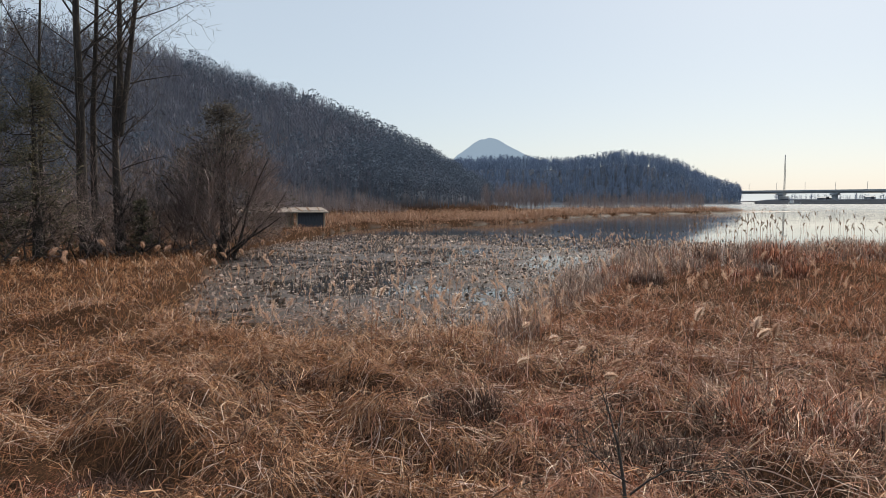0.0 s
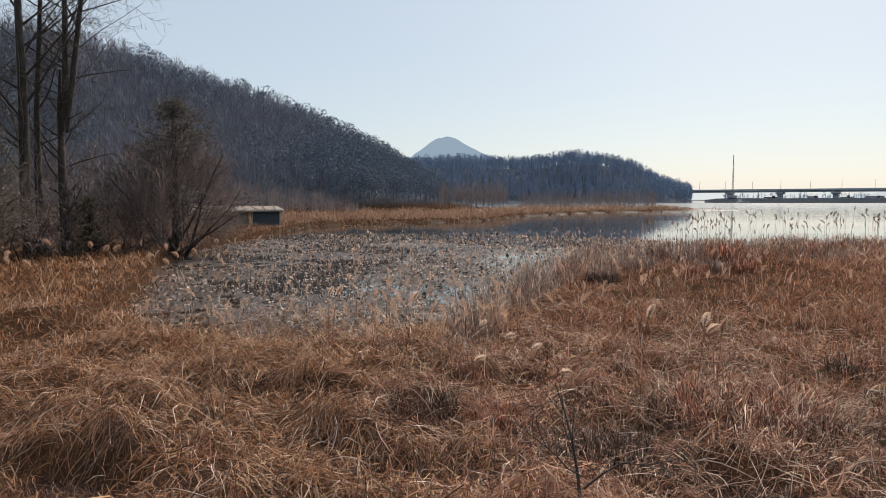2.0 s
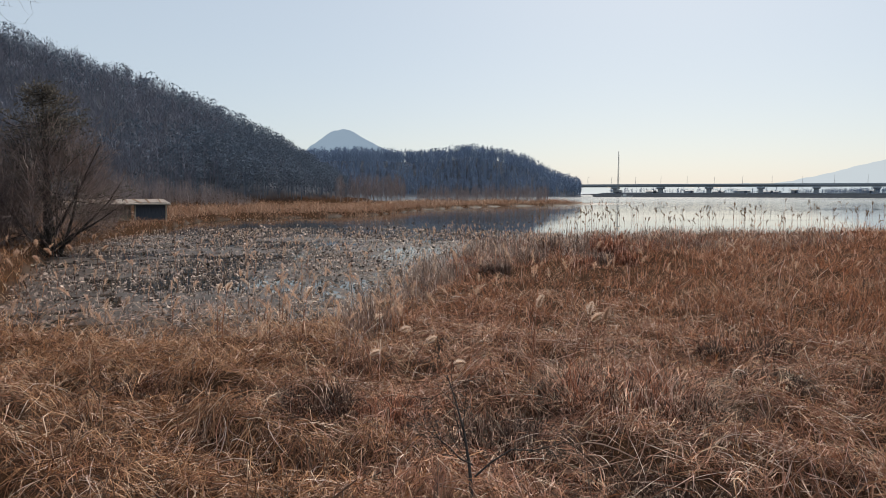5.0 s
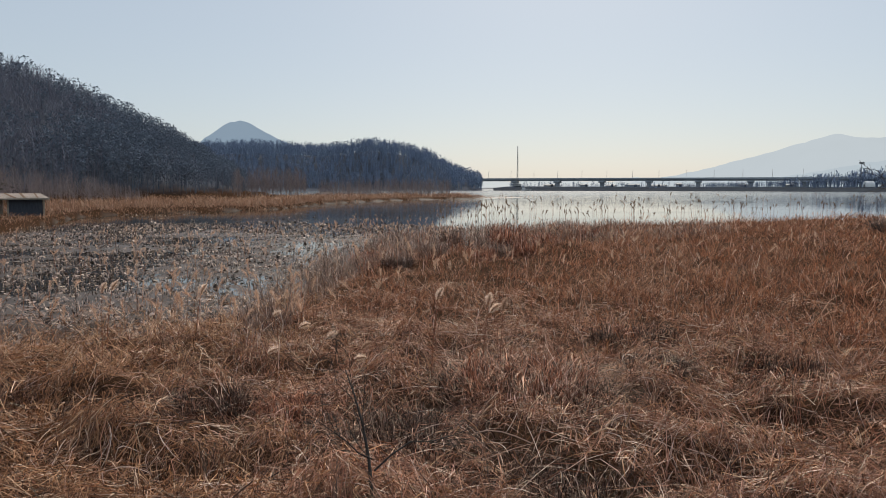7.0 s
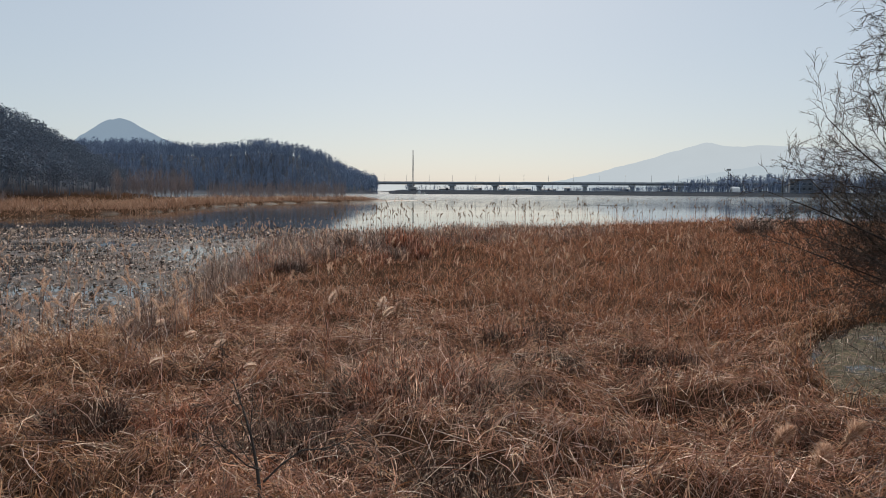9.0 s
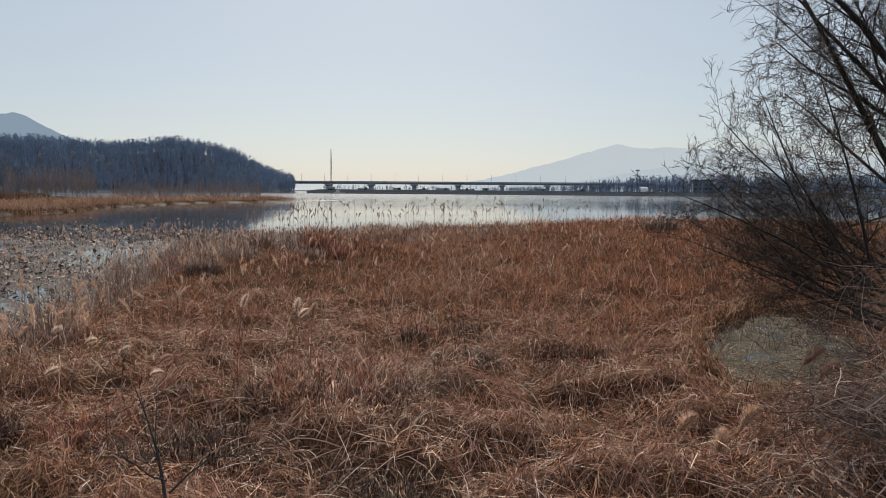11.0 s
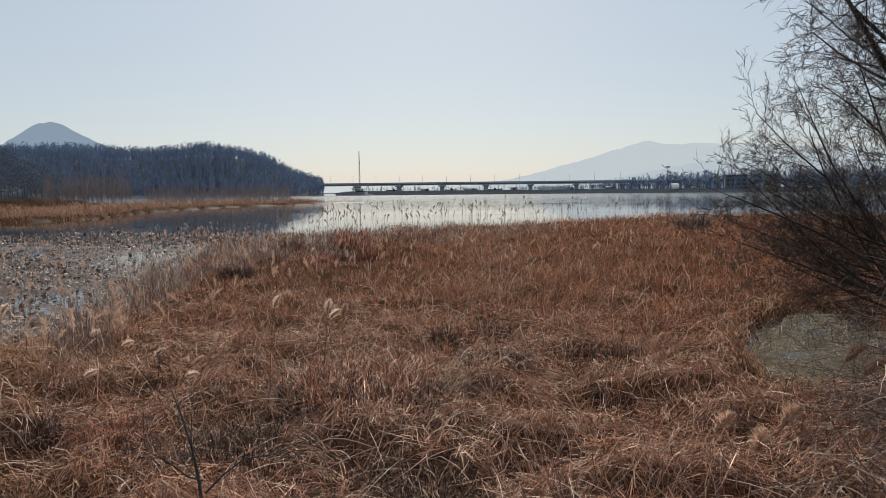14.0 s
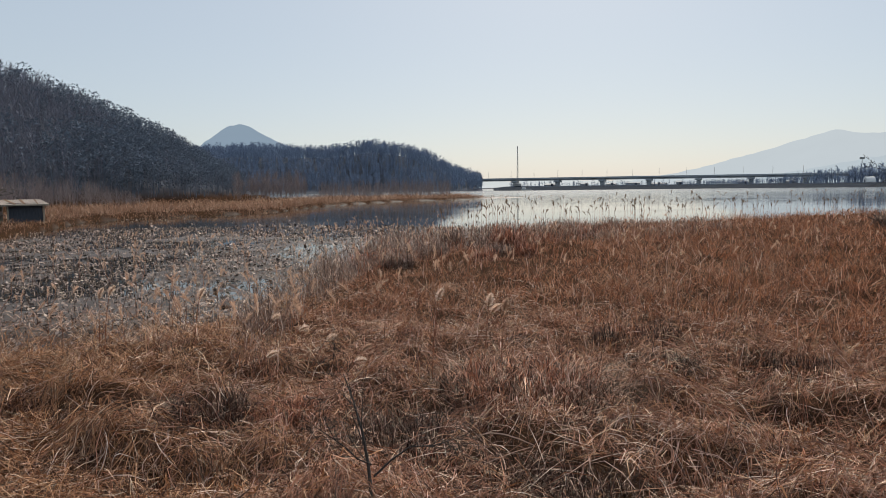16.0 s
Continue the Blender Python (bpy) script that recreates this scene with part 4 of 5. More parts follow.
def build_shore_bushes():
    """Leafless bushes before the left trees, and one broad domed shrub by the hut."""
    rng = np.random.default_rng(42)
    b = at(-18.0, 35)
    fan = [((b[0] + 0.3 * math.sin(i * 2.4), b[1] + 0.3 * math.cos(i * 2.4), b[2]), (t, u, 1), n, 0.09) for i, (t, u, n) in enumerate(((0, 0, 6.0), (-0.45, 0.1, 5.6), (0.5, -0.1, 5.8), (0.25, 0.4, 5.8), (-0.2, -0.4, 5.6), (0.95, 0.1, 4.6), (-0.9, -0.1, 4.2), (1.3, -0.2, 3.8)))]
    dome = bare_tree("broad domed leafless shrub with fine brown twigs", fan, SPREAD, 3, 43, "shrub", "bushes along the left shore", M_SHRUB)
    # the mass of fine twigs that fills the dome
    m = 9000
    e = rng.normal(0, 1, (m, 3))
    e[:, 2] = np.abs(e[:, 2]) * 1.2 - 0.5
    e /= np.linalg.norm(e, axis=1, keepdims=True)
    c = e * rng.uniform(0.25, 1, (m, 1)) ** 0.6 * [2.75, 2.75, 3.7] + [0.1, 0, 2.5]
    grow_out = e * [1, 1, 0.8] + rng.normal(0, 0.45, (m, 3)) + [0, 0, 0.35]
    grow_out *= (rng.uniform(0.3, 0.9, m) / np.linalg.norm(grow_out, axis=1))[:, None]
    v, f = ribbons(np.stack([c, c + grow_out * 0.5 + rng.normal(0, 0.04, (m, 3)), c + grow_out], 1), np.tile([0.022, 0.016, 0.007], (m, 1)), np.column_stack([polar(np.ones(m), rng.uniform(0, 360, m)), np.zeros(m)]))
    fine = tagged(from_arrays("twig_mass", v, f, M_SHRUB), kind="stuff")
    fine.parent = dome
    small = dict(SPREAD, kids=(8, 5, 4), short=(0.5, 0.5, 0.5), bend=0.13)
    for i, (az, d, h) in enumerate(((-20.6, 33.5, 3.8), (-22.4, 33, 3.0), (-24.0, 31.5, 3.6), (-25.6, 30.5, 2.6), (-27.4, 30.5, 3.4), (-29.8, 30, 3.0), (-32.0, 29.5, 3.6), (-34.5, 29, 4.0))):
        q = at(az, d)
        stems = [((q[0] + rng.normal(0, 0.4), q[1] + rng.normal(0, 0.4), q[2]), (rng.normal(0, 0.55), rng.normal(0, 0.4), 1), h * rng.uniform(0.7, 1.1), 0.035) for _ in range(4)]
        bare_tree("straggling leafless bush of fine brown twigs on the shore", stems, small, 3, 600 + i, "bush", "bushes along the left shore", M_SHRUB)


build_shore_bushes()

# ---- the leaning willow and the bramble heap by the pool ----
WILLOW = dict(bend=0.13, stiff=0.8, up=0.03, tip=0.2, kids=(16, 10, 6), first=(0.12, 0.12, 0.1), angle=(20, 62), thin=0.36, short=(0.4, 0.5, 0.5), least=0.0042)
WILLOW_AZ = 73.4
wb = at(WILLOW_AZ, 10.4)


def beside(u, w, z):
    """A place u metres to the right of the willow's foot, w behind it and z above the ground, as seen from the deck."""
    s, c = math.sin(radians(WILLOW_AZ)), math.cos(radians(WILLOW_AZ))
    return (wb[0] + u * c + w * s, wb[1] - u * s + w * c, wb[2] + z)


def towards(u, w, z):
    p = beside(u, w, z)
    return (p[0] - wb[0], p[1] - wb[1], p[2] - wb[2])


# trunk, then its great limbs
bare_tree("dark leafless willow with a wide spreading crown",
          [(beside(0, 0, 0), towards(-0.06, 0, 1), 4.2, 0.15), (beside(-0.25, 0, 3.9), towards(-0.16, 0.1, 1), 3.8, 0.09), (beside(-0.2, 0, 3.7), towards(-0.55, -0.1, 0.85), 3.4, 0.055),
           (beside(-0.22, 0, 3.4), towards(-0.86, 0.2, 0.5), 2.3, 0.034), (beside(-0.2, 0, 3.5), towards(-0.6, 0.35, 0.75), 3.0, 0.04), (beside(-0.18, 0, 3.6), towards(0.25, 0.2, 1), 3.6, 0.06),
           (beside(-0.15, 0, 2.9), towards(-0.5, -0.35, 0.8), 2.6, 0.032), (beside(-0.12, 0, 2.4), towards(-0.75, 0.3, 0.65), 2.4, 0.03), (beside(-0.1, 0, 2.5), towards(0.5, -0.3, 0.8), 2.6, 0.035), (beside(0.85, 0.5, 0), towards(-0.24, 0, 1), 6.4, 0.085)], WILLOW, 3, 58)
bare_tree("slim dark willow leaning away from the pool", [(at(74.6, 11.8), (0.02, 0.05, 1), 6.8, 0.075), (at(76.8, 10.6), (-0.06, 0.1, 1), 6.4, 0.07), (at(75.6, 13.2), (0.02, -0.1, 1), 6.4, 0.06)], dict(WILLOW, kids=(18, 9, 5), first=(0.36, 0.12, 0.1), angle=(25, 60)), 3, 57)


def build_right_thicket():
    rng = np.random.default_rng(44)
    base, d, az = scatter(rng, 80, 73.0, 92, 12.5, 24)
    v, f = bare_tree_set(rng, base, rng.uniform(2.5, 5.5, len(base)), 170, 0.6, 0.022)
    tagged(from_arrays("bank_thicket", v, f, M_TWIG), "dense dark leafless thicket behind the willow", "thicket", kind="stuff")


build_right_thicket()
SHRUB = dict(WILLOW, kids=(17, 8, 5), first=(0.06, 0.1, 0.1), angle=(24, 62), up=0.04, bend=0.13, stiff=0.5, short=(0.42, 0.5, 0.5), least=0.0033)
for i, (rise, length) in enumerate(((14, 1.5), (12, 1.8), (14, 2.1), (16, 2.3), (19, 2.45), (22, 2.5), (27, 2.55), (32, 2.6), (37, 2.6), (44, 2.6), (54, 2.5), (66, 2.4), (80, 2.3), (8, 1.5), (26, 1.7), (45, 1.7))):
    tilt = radians(rise)
    start = beside(-0.42 + 0.15 * math.sin(2.4 * i) - 0.03 * (i % 5), -1.2 + 0.4 * math.cos(2.4 * i), 1.55 + 0.35 * math.sin(1.7 * i))
    bare_tree("low leafless willow shrub reaching over the reeds", [(start, towards(-math.cos(tilt), 0.4 * math.sin(3.1 * i), math.sin(tilt)), length, 0.02)], SHRUB, 3, 52 + i, "shrub", "willow shrubs by the pool")


def arcs(rng, base, height, reach, k=6, droop=1.0, wobble=0.13):
    """Arching stems: up from the base, over, and down again."""
    n = len(base)
    s = np.linspace(0, 1, k)
    a = rng.uniform(0, 360, n)
    flat = polar(np.ones(n), a)
    wob = rng.normal(0, wobble, (n, k, 3)) * reach[:, None, None]
    p = np.zeros((n, k, 3))
    p[:, :, :2] = base[:, None, :2] + flat[:, None] * (reach[:, None] * s ** 1.3)[:, :, None]
    p[:, :, 2] = base[:, None, 2] + height[:, None] * (np.sin(s * (1.6 + droop * rng.uniform(0, 1.2, n)[:, None])))
    wob[:, 0] = 0
    return p + wob, np.column_stack([polar(np.ones(n), a + 90), np.zeros(n)])


def build_bramble():
    rng = np.random.default_rng(61)
    n = 10500
    q = np.sqrt(rng.uniform(0, 1, n))
    a = rng.uniform(0, 360, n)
    near = rng.random(n) < 0.4
    c = np.where(near[:, None], polar(6.5, 82.0), polar(8.8, 81.0))
    p = c + polar(q * np.where(near, 2.0, 2.35), a)
    top = np.where(near, 1.7, 2.9) * np.sqrt(np.clip(1.05 - q * q, 0, 1))
    z = ground_height(p[:, 0], p[:, 1]) + top * rng.uniform(0, 1, n) ** 0.7 * 0.95
    k = 7
    head = rng.normal(0, 1, (n, 3)) * [1, 1, 0.55]
    head /= np.linalg.norm(head, axis=1, keepdims=True)
    turn = rng.normal(0, 1, (n, 3)) * [1, 1, 0.7]
    bend = rng.normal(0, 0.35, (n, 1))
    step = (rng.uniform(0.2, 0.95, n) / (k - 1))[:, None]
    paths = np.zeros((n, k, 3))
    paths[:, 0] = np.column_stack([p, z])
    for q in range(1, k):
        head = head + turn * bend + rng.normal(0, 0.14, (n, 3)) + [0, 0, -0.03]
        head /= np.linalg.norm(head, axis=1, keepdims=True)
        paths[:, q] = paths[:, q - 1] + head * step
    floor = ground_height(paths[..., 0].ravel(), paths[..., 1].ravel()).reshape(n, k) + 0.02
    paths[..., 2] = np.maximum(paths[..., 2], floor)
    side = np.cross(head, rng.normal(0, 1, (n, 3)))
    side /= np.linalg.norm(side, axis=1, keepdims=True)
    v, f = ribbons(paths, rng.uniform(0.004, 0.0075, n)[:, None] * np.linspace(1, 0.5, k), side)
    tagged(from_arrays("bramble_heap", v, f, M_BRAMBLE), "tangled heap of grey leafless bramble stems", "bramble", kind="stuff")


build_bramble()


# ---- reeds and matted straw ----
def straw(rng, n, az0, az1, d0, d1, power=1.6):
    u = rng.uniform(0, 1, n)
    d = (d0 ** (2 - power) + u * (d1 ** (2 - power) - d0 ** (2 - power))) ** (1 / (2 - power))
    az = rng.uniform(az0, az1, n)
    p = polar(d, az)
    return np.column_stack([p, ground_height(p[:, 0], p[:, 1])]), d, az


DARK_SEDGE = ((-28.4, 6.9, 0.45), (-31.6, 6.5, 0.5), (-24.6, 6.6, 0.4), (28.8, 8.0, 1.0), (31.6, 7.9, 0.9), (25.2, 8.2, 0.75), (39.0, 9.6, 0.55), (39.0, 11.2, 0.4), (35.8, 11.3, 0.5), (47.2, 10.3, 0.4), (50.0, 10.3, 0.35), (17.5, 6.6, 0.5), (36.5, 5.6, 0.45), (8.5, 7.4, 0.5), (27.0, 6.1, 0.55), (21.0, 5.9, 0.5), (33.0, 5.7, 0.45), (12.5, 6.2, 0.4), (22.0, 7.2, 0.45), (2.0, 7.6, 0.45), (-5.8, 8.3, 0.5))


def sedge_patch(b):
    """True where dark sedge has kept the golden straw away."""
    out = np.zeros(len(b), bool)
    for az, d, r in DARK_SEDGE:
        c = polar(d, az)
        out |= np.hypot(b[:, 0] - c[0], b[:, 1] - c[1]) < r * 0.95
    return out


def in_pond(b, rim=1.0):
    return pond_reach(b[:, 0], b[:, 1]) < rim


def build_mat():
    """Flattened, combed-over straw close to the deck."""
    rng = np.random.default_rng(71)
    base, d, az = straw(rng, 60000, -37, 84, 4.3, 14.5, 1.2)
    base = base[~in_pond(base, 1.1) & ((muddy(base[:, 0], base[:, 1]) > 1) | (rng.random(len(base)) < 0.3)) & (~sedge_patch(base) | (rng.random(len(base)) < 0.12))]
    n = len(base)
    k = 3
    s = np.linspace(0, 1, k)
    a = 60 * waves(base[:, 0], base[:, 1], 3.5, 8) + 90 + rng.normal(0, 75, n)
    length = rng.uniform(0.08, 0.34, n) + 0.3 * (rng.random(n) < 0.12)
    lift = rng.uniform(0.0, 0.09, n) + 0.16 * (rng.random(n) < 0.06)
    paths = np.zeros((n, k, 3))
    flat = polar(length, a)
    paths[:, :, :2] = base[:, None, :2] + flat[:, None] * s[None, :, None] + rng.normal(0, 0.05, (n, k, 2)) * length[:, None, None] * s[None, :, None]
    drop = ground_height(*(base[:, :2] + flat).T) - base[:, 2]
    paths[:, :, 2] = base[:, None, 2] + drop[:, None] * s * 0.8 + (rng.uniform(0.0, 0.10, n))[:, None] + lift[:, None] * np.sin(s * rng.uniform(1.8, 3.2, n)[:, None])
    tilt = rng.uniform(-0.9, 0.9, n)
    side = np.column_stack([polar(np.cos(tilt), a + 90), np.sin(tilt)])
    w = rng.uniform(0.003, 0.007, n)
    # golden grass towards the left, russet reed litter towards the right
    hay = rng.random(n) < 0.15 + 0.75 * smooth((12 - np.degrees(np.arctan2(base[:, 0], base[:, 1])) + 6 * waves(base[:, 0], base[:, 1], 3, 35)) / 22)
    for pick, mat, words in ((hay, M_HAY, "flattened golden hay of last year's grass"), (~hay, M_STRAW, "flattened russet straw of last year's reeds")):
        v, f = ribbons(paths[pick], w[pick, None] * np.array([1, 1, 0.3]), side[pick])
        tagged(from_arrays("matted_straw", v, f, mat), words, "dry grass", kind="stuff")


def build_thatch():
    """Bundles of long stems that have flopped over from a common crown, one lapping over the next."""
    rng = np.random.default_rng(77)
    c, d, az = straw(rng, 2900, -38, 84, 4.3, 13.5, 0.9)
    keep = ~in_pond(c, 1.25) & (muddy(c[:, 0], c[:, 1]) > 1.15) & (~sedge_patch(c) | (rng.random(len(c)) < 0.15)) & (rng.random(len(c)) < smooth((14 - d) / 4))
    c, az = c[keep], az[keep]
    m, per, k = len(c), 18, 4
    heading = az + np.where(rng.random(m) < 0.5, 100, 250) + 60 * waves(c[:, 0], c[:, 1], 2.8, 61) + rng.normal(0, 40, m)
    size, crown = rng.uniform(0.55, 1.2, m), rng.uniform(0.10, 0.32, m)
    own = np.repeat(np.arange(m), per)
    n = len(own)
    s = np.linspace(0, 1, k)
    a = heading[own] + rng.normal(0, 50, n)
    start = c[own, :2] + polar(np.abs(rng.normal(0, 0.10, n)), rng.uniform(0, 360, n)) + polar(rng.uniform(-0.15, 0.25, n), heading[own])
    flat = polar(rng.uniform(0.15, 0.6, n) * size[own], a)
    bow = polar(rng.normal(0, 0.06, n), a + 90)
    p = np.zeros((n, k, 3))
    p[:, :, :2] = start[:, None] + flat[:, None] * s[None, :, None] + bow[:, None] * (4 * s * (1 - s))[None, :, None]
    floor = ground_height(p[..., 0].ravel(), p[..., 1].ravel()).reshape(n, k)
    fall = 1 - s[None] ** rng.uniform(1.2, 3.0, n)[:, None]
    p[:, :, 2] = floor + 0.02 + (crown[own] * rng.uniform(0.2, 1.1, n))[:, None] * fall + rng.uniform(0, 0.05, n)[:, None]
    p[:, -1, 2] += 0.16 * rng.random(n) * (rng.random(n) < 0.12)
    p[:, 1:] += rng.normal(0, 0.02, (n, k - 1, 3))
    side = np.column_stack([polar(np.ones(n), a + 90), rng.normal(0, 0.5, n)])
    w = rng.uniform(0.0035, 0.0085, n)[:, None] * np.array([0.9, 1, 0.9, 0.35])
    hay = rng.random(n) < np.clip(0.3 + 0.65 * smooth((16 - az[own] + 8 * waves(c[own, 0], c[own, 1], 3, 35)) / 26), 0, 1)
    for pick, mat, words in ((hay, M_HAY, "bundles of flopped golden grass lapping over one another"), (~hay, M_GOLD, "bundles of flopped russet reed stems lapping over one another")):
        v, f = ribbons(p[pick], w[pick], side[pick])
        tagged(from_arrays("flopped_grass", v, f, mat), words, "dry grass", kind="stuff")


def build_pale_stalks():
    """Longer bleached stalks lying loose over the mat."""
    rng = np.random.default_rng(75)
    base, d, az = straw(rng, 8500, -38, 84, 4.4, 18, 1.1)
    base = base[~in_pond(base, 1.2) & (muddy(base[:, 0], base[:, 1]) > 1.2)]
    n = len(base)
    s = np.linspace(0, 1, 6)
    a = rng.uniform(0, 360, n)
    flat = polar(rng.uniform(0.15, 0.75, n), a)
    p = np.zeros((n, 6, 3))
    p[:, :, :2] = base[:, None, :2] + flat[:, None] * s[None, :, None] + rng.normal(0, 0.06, (n, 1, 2)) * (s * (1 - s) * 4)[None, :, None]
    drop = ground_height(*(base[:, :2] + flat).T) - base[:, 2]
    p[:, :, 2] = base[:, None, 2] + 0.06 + drop[:, None] * s + (rng.uniform(0.0, 0.14, n))[:, None] * np.sin(s * rng.uniform(2.0, 3.1, n)[:, None])
    v, f = ribbons(p, rng.uniform(0.004, 0.008, n)[:, None] * np.array([0.8, 1, 1, 0.9, 0.7, 0.3]), np.column_stack([polar(np.ones(n), a + 90), rng.normal(0, 0.5, n)]))
    tagged(from_arrays("bleached_stalks", v, f, M_PALE_STALK), "bleached reed stalks lying loose on the straw", "dry stalks", kind="stuff")


def build_reeds():
    """Standing reeds in loose clumps that lean together."""
    rng = np.random.default_rng(72)
    per = 12
    c, d, az = straw(rng, 11500, -40, 84, 8.0, 72, 1.3)
    edge = reed_edge(az + 2.2 * waves(c[:, 0], c[:, 1], 7, 31) * smooth((-16 - az) / 4))
    edge = edge + rng.exponential(1.6, len(d)) * (rng.random(len(d)) < 0.5) - rng.uniform(0, 1.5, len(d)) + 0.8 * waves(c[:, 0], c[:, 1], 4, 17)
    keep = (d < edge) & ~in_pond(c, 1.15) & (rng.random(len(d)) < smooth((d - 9.0 - 2.5 * smooth((12 - az) / 12)) / 4.5)) & (rng.random(len(d)) < 0.5 + 0.5 * smooth((edge - d) / 5)) & (rng.random(len(d)) > 0.62 * broken_edge(d, az))
    c, d, az = c[keep], d[keep], az[keep]
    m = len(c)
    ch = (0.55 + 0.16 * waves(c[:, 0], c[:, 1], 7, 4) + 0.12 * waves(c[:, 0], c[:, 1], 2.2, 5) + 0.15 * smooth((az - 28) / 12)) * rng.uniform(0.7, 1.2, m)
    ch *= 0.6 + 0.4 * smooth((az - 2) / 16)
    ch *= np.where(az < -16, 0.35 + 0.65 * smooth((reed_edge(az + 2.5) - d) / 4), 1)
    ca, cl = rng.uniform(0, 360, m), rng.uniform(0.0, 1.0, m)
    own = np.repeat(np.arange(m), per)
    n = len(own)
    d = d[own]
    base = c[own].copy()
    base[:, :2] += rng.normal(0, 1, (n, 2)) * (0.10 + d * 0.008)[:, None]
    base[:, 2] = ground_height(base[:, 0], base[:, 1])
    h = np.maximum(ch[own], 0.2) * rng.uniform(0.5, 1.2, n)
    k = 4
    s = np.linspace(0, 1, k)
    a = ca[own] + rng.normal(0, 70, n)
    lean = (cl[own] + rng.uniform(0.05, 1.1, n)) * h * (1.35 - 0.35 * smooth((az[own] - 8) / 14))
    paths = np.zeros((n, k, 3))
    paths[:, :, :2] = base[:, None, :2] + polar(lean, a)[:, None] * (s ** 1.6)[None, :, None]
    paths[:, 1:, :2] += rng.normal(0, 0.09, (n, 3, 2)) * h[:, None, None]
    fall = np.clip(lean / h - 0.35, 0, 1)[:, None]
    paths[:, :, 2] = base[:, None, 2] - 0.03 + h[:, None] * s * (1 - (0.1 + 0.5 * fall) * s)
    side = np.column_stack([polar(np.ones(n), a + 90 + rng.normal(0, 35, n)), np.zeros(n)])
    w = rng.uniform(0.005, 0.011, n) * (0.65 + d / 20)
    hay = rng.random(n) < 0.04 + 0.8 * smooth((8 - az[own] + 4 * waves(base[:, 0], base[:, 1], 4, 36)) / 16)
    for pick, mat, words in ((hay, M_HAY, "leaning golden grass at the marsh edge"), (~hay, M_REED, "dense rust-coloured dry reeds standing in the marsh")):
        v, f = ribbons(paths[pick], w[pick, None] * np.array([1, 0.9, 0.75, 0.25]), side[pick])
        tagged(from_arrays("reed_bed", v, f, mat), words, "reeds", kind="stuff")


def build_broken_reeds():
    """Snapped grey stems where the bed thins out towards the water."""
    rng = np.random.default_rng(76)
    n = 20000
    az = rng.uniform(-22, 60, n)
    d = np.where(rng.random(n) < 0.55, reed_edge(az) * rng.uniform(0.72, 1.16, n) + rng.normal(0, 1.5, n), 9 + (reed_edge(az) - 9) * rng.random(n))
    clear = (d < 48) | (d < reed_edge(az))
    az, d = az[clear], d[clear]
    n = len(d)
    p2 = polar(d, az)
    base = np.column_stack([p2, np.maximum(ground_height(p2[:, 0], p2[:, 1]), -0.05)])
    a = rng.uniform(0, 360, n)
    tilt = np.radians(np.where(az < 14, rng.uniform(48, 88, n), rng.uniform(5, 85, n)))
    length = rng.uniform(0.25, 0.85, n)
    flat = polar(np.sin(tilt) * length, a)
    p = np.zeros((n, 3, 3))
    for k, q in enumerate((0, 0.6, 1)):
        p[:, k, :2] = base[:, :2] + flat * q
        p[:, k, 2] = base[:, 2] + np.cos(tilt) * length * (q if q < 1 else rng.uniform(0.5, 1.0, n))
    w = (rng.uniform(0.005, 0.010, n) * (0.6 + d / 25))[:, None] * np.array([1, 0.9, 0.4])
    side = np.column_stack([polar(np.ones(n), a + 90), np.zeros(n)])
    for pick, mat, words in ((az < 12, M_HAY, "snapped golden grass stems at the marsh edge"), (az >= 12, M_STRAW, "snapped brown reed stems at the water's edge")):
        v, f = ribbons(p[pick], w[pick], side[pick])
        tagged(from_arrays("broken_reeds", v, f, mat), words, "dry stalks", kind="stuff")


def build_bank_reeds():
    """The pale reed belt along the far bank and round the hut."""
    rng = np.random.default_rng(73)
    az = np.concatenate([rng.uniform(-24, 31, 27000), rng.uniform(3, 24, 8000)])
    d = bank_start(az) - 3.0 + rng.uniform(0, 1, len(az)) ** 1.6 * 45 * (0.4 + bank_start(az) / 130)
    keep = (d < bank_end(az)) & (rng.random(len(az)) < np.interp(az, [21.5, 24.5], [1, 0.1]))
    az, d = az[keep], d[keep]
    p = polar(d, az)
    base = np.column_stack([p, ground_height(p[:, 0], p[:, 1])])
    n = len(base)
    h = rng.uniform(0.5, 1.3, n) * np.clip((d - 25) / 60, 0.35, 1.0) * np.clip(0.6 + (d - bank_start(az)) / 14, 0.5, 1.25)
    a = rng.uniform(0, 360, n)
    paths = np.zeros((n, 3, 3))
    s = np.array([0, 0.5, 1])
    h *= np.clip(0.75 + 0.5 * waves(base[:, 0], base[:, 1], 9, 33), 0.25, 1.3)
    paths[:, :, :2] = base[:, None, :2] + polar(h * rng.uniform(0.2, 1.5, n), a)[:, None] * (s ** 1.3)[None, :, None]
    paths[:, :, 2] = base[:, None, 2] - 0.05 + h[:, None] * s * (1 - 0.3 * s)
    side = np.column_stack([polar(np.ones(n), a + 90), np.zeros(n)])
    v, f = ribbons(paths, (0.012 + d / 2600)[:, None] * np.array([1, 0.9, 0.4]), side)
    tagged(from_arrays("bank_reeds", v, f, M_BANK), "golden dry reed belt along the far bank", "reeds", kind="stuff")


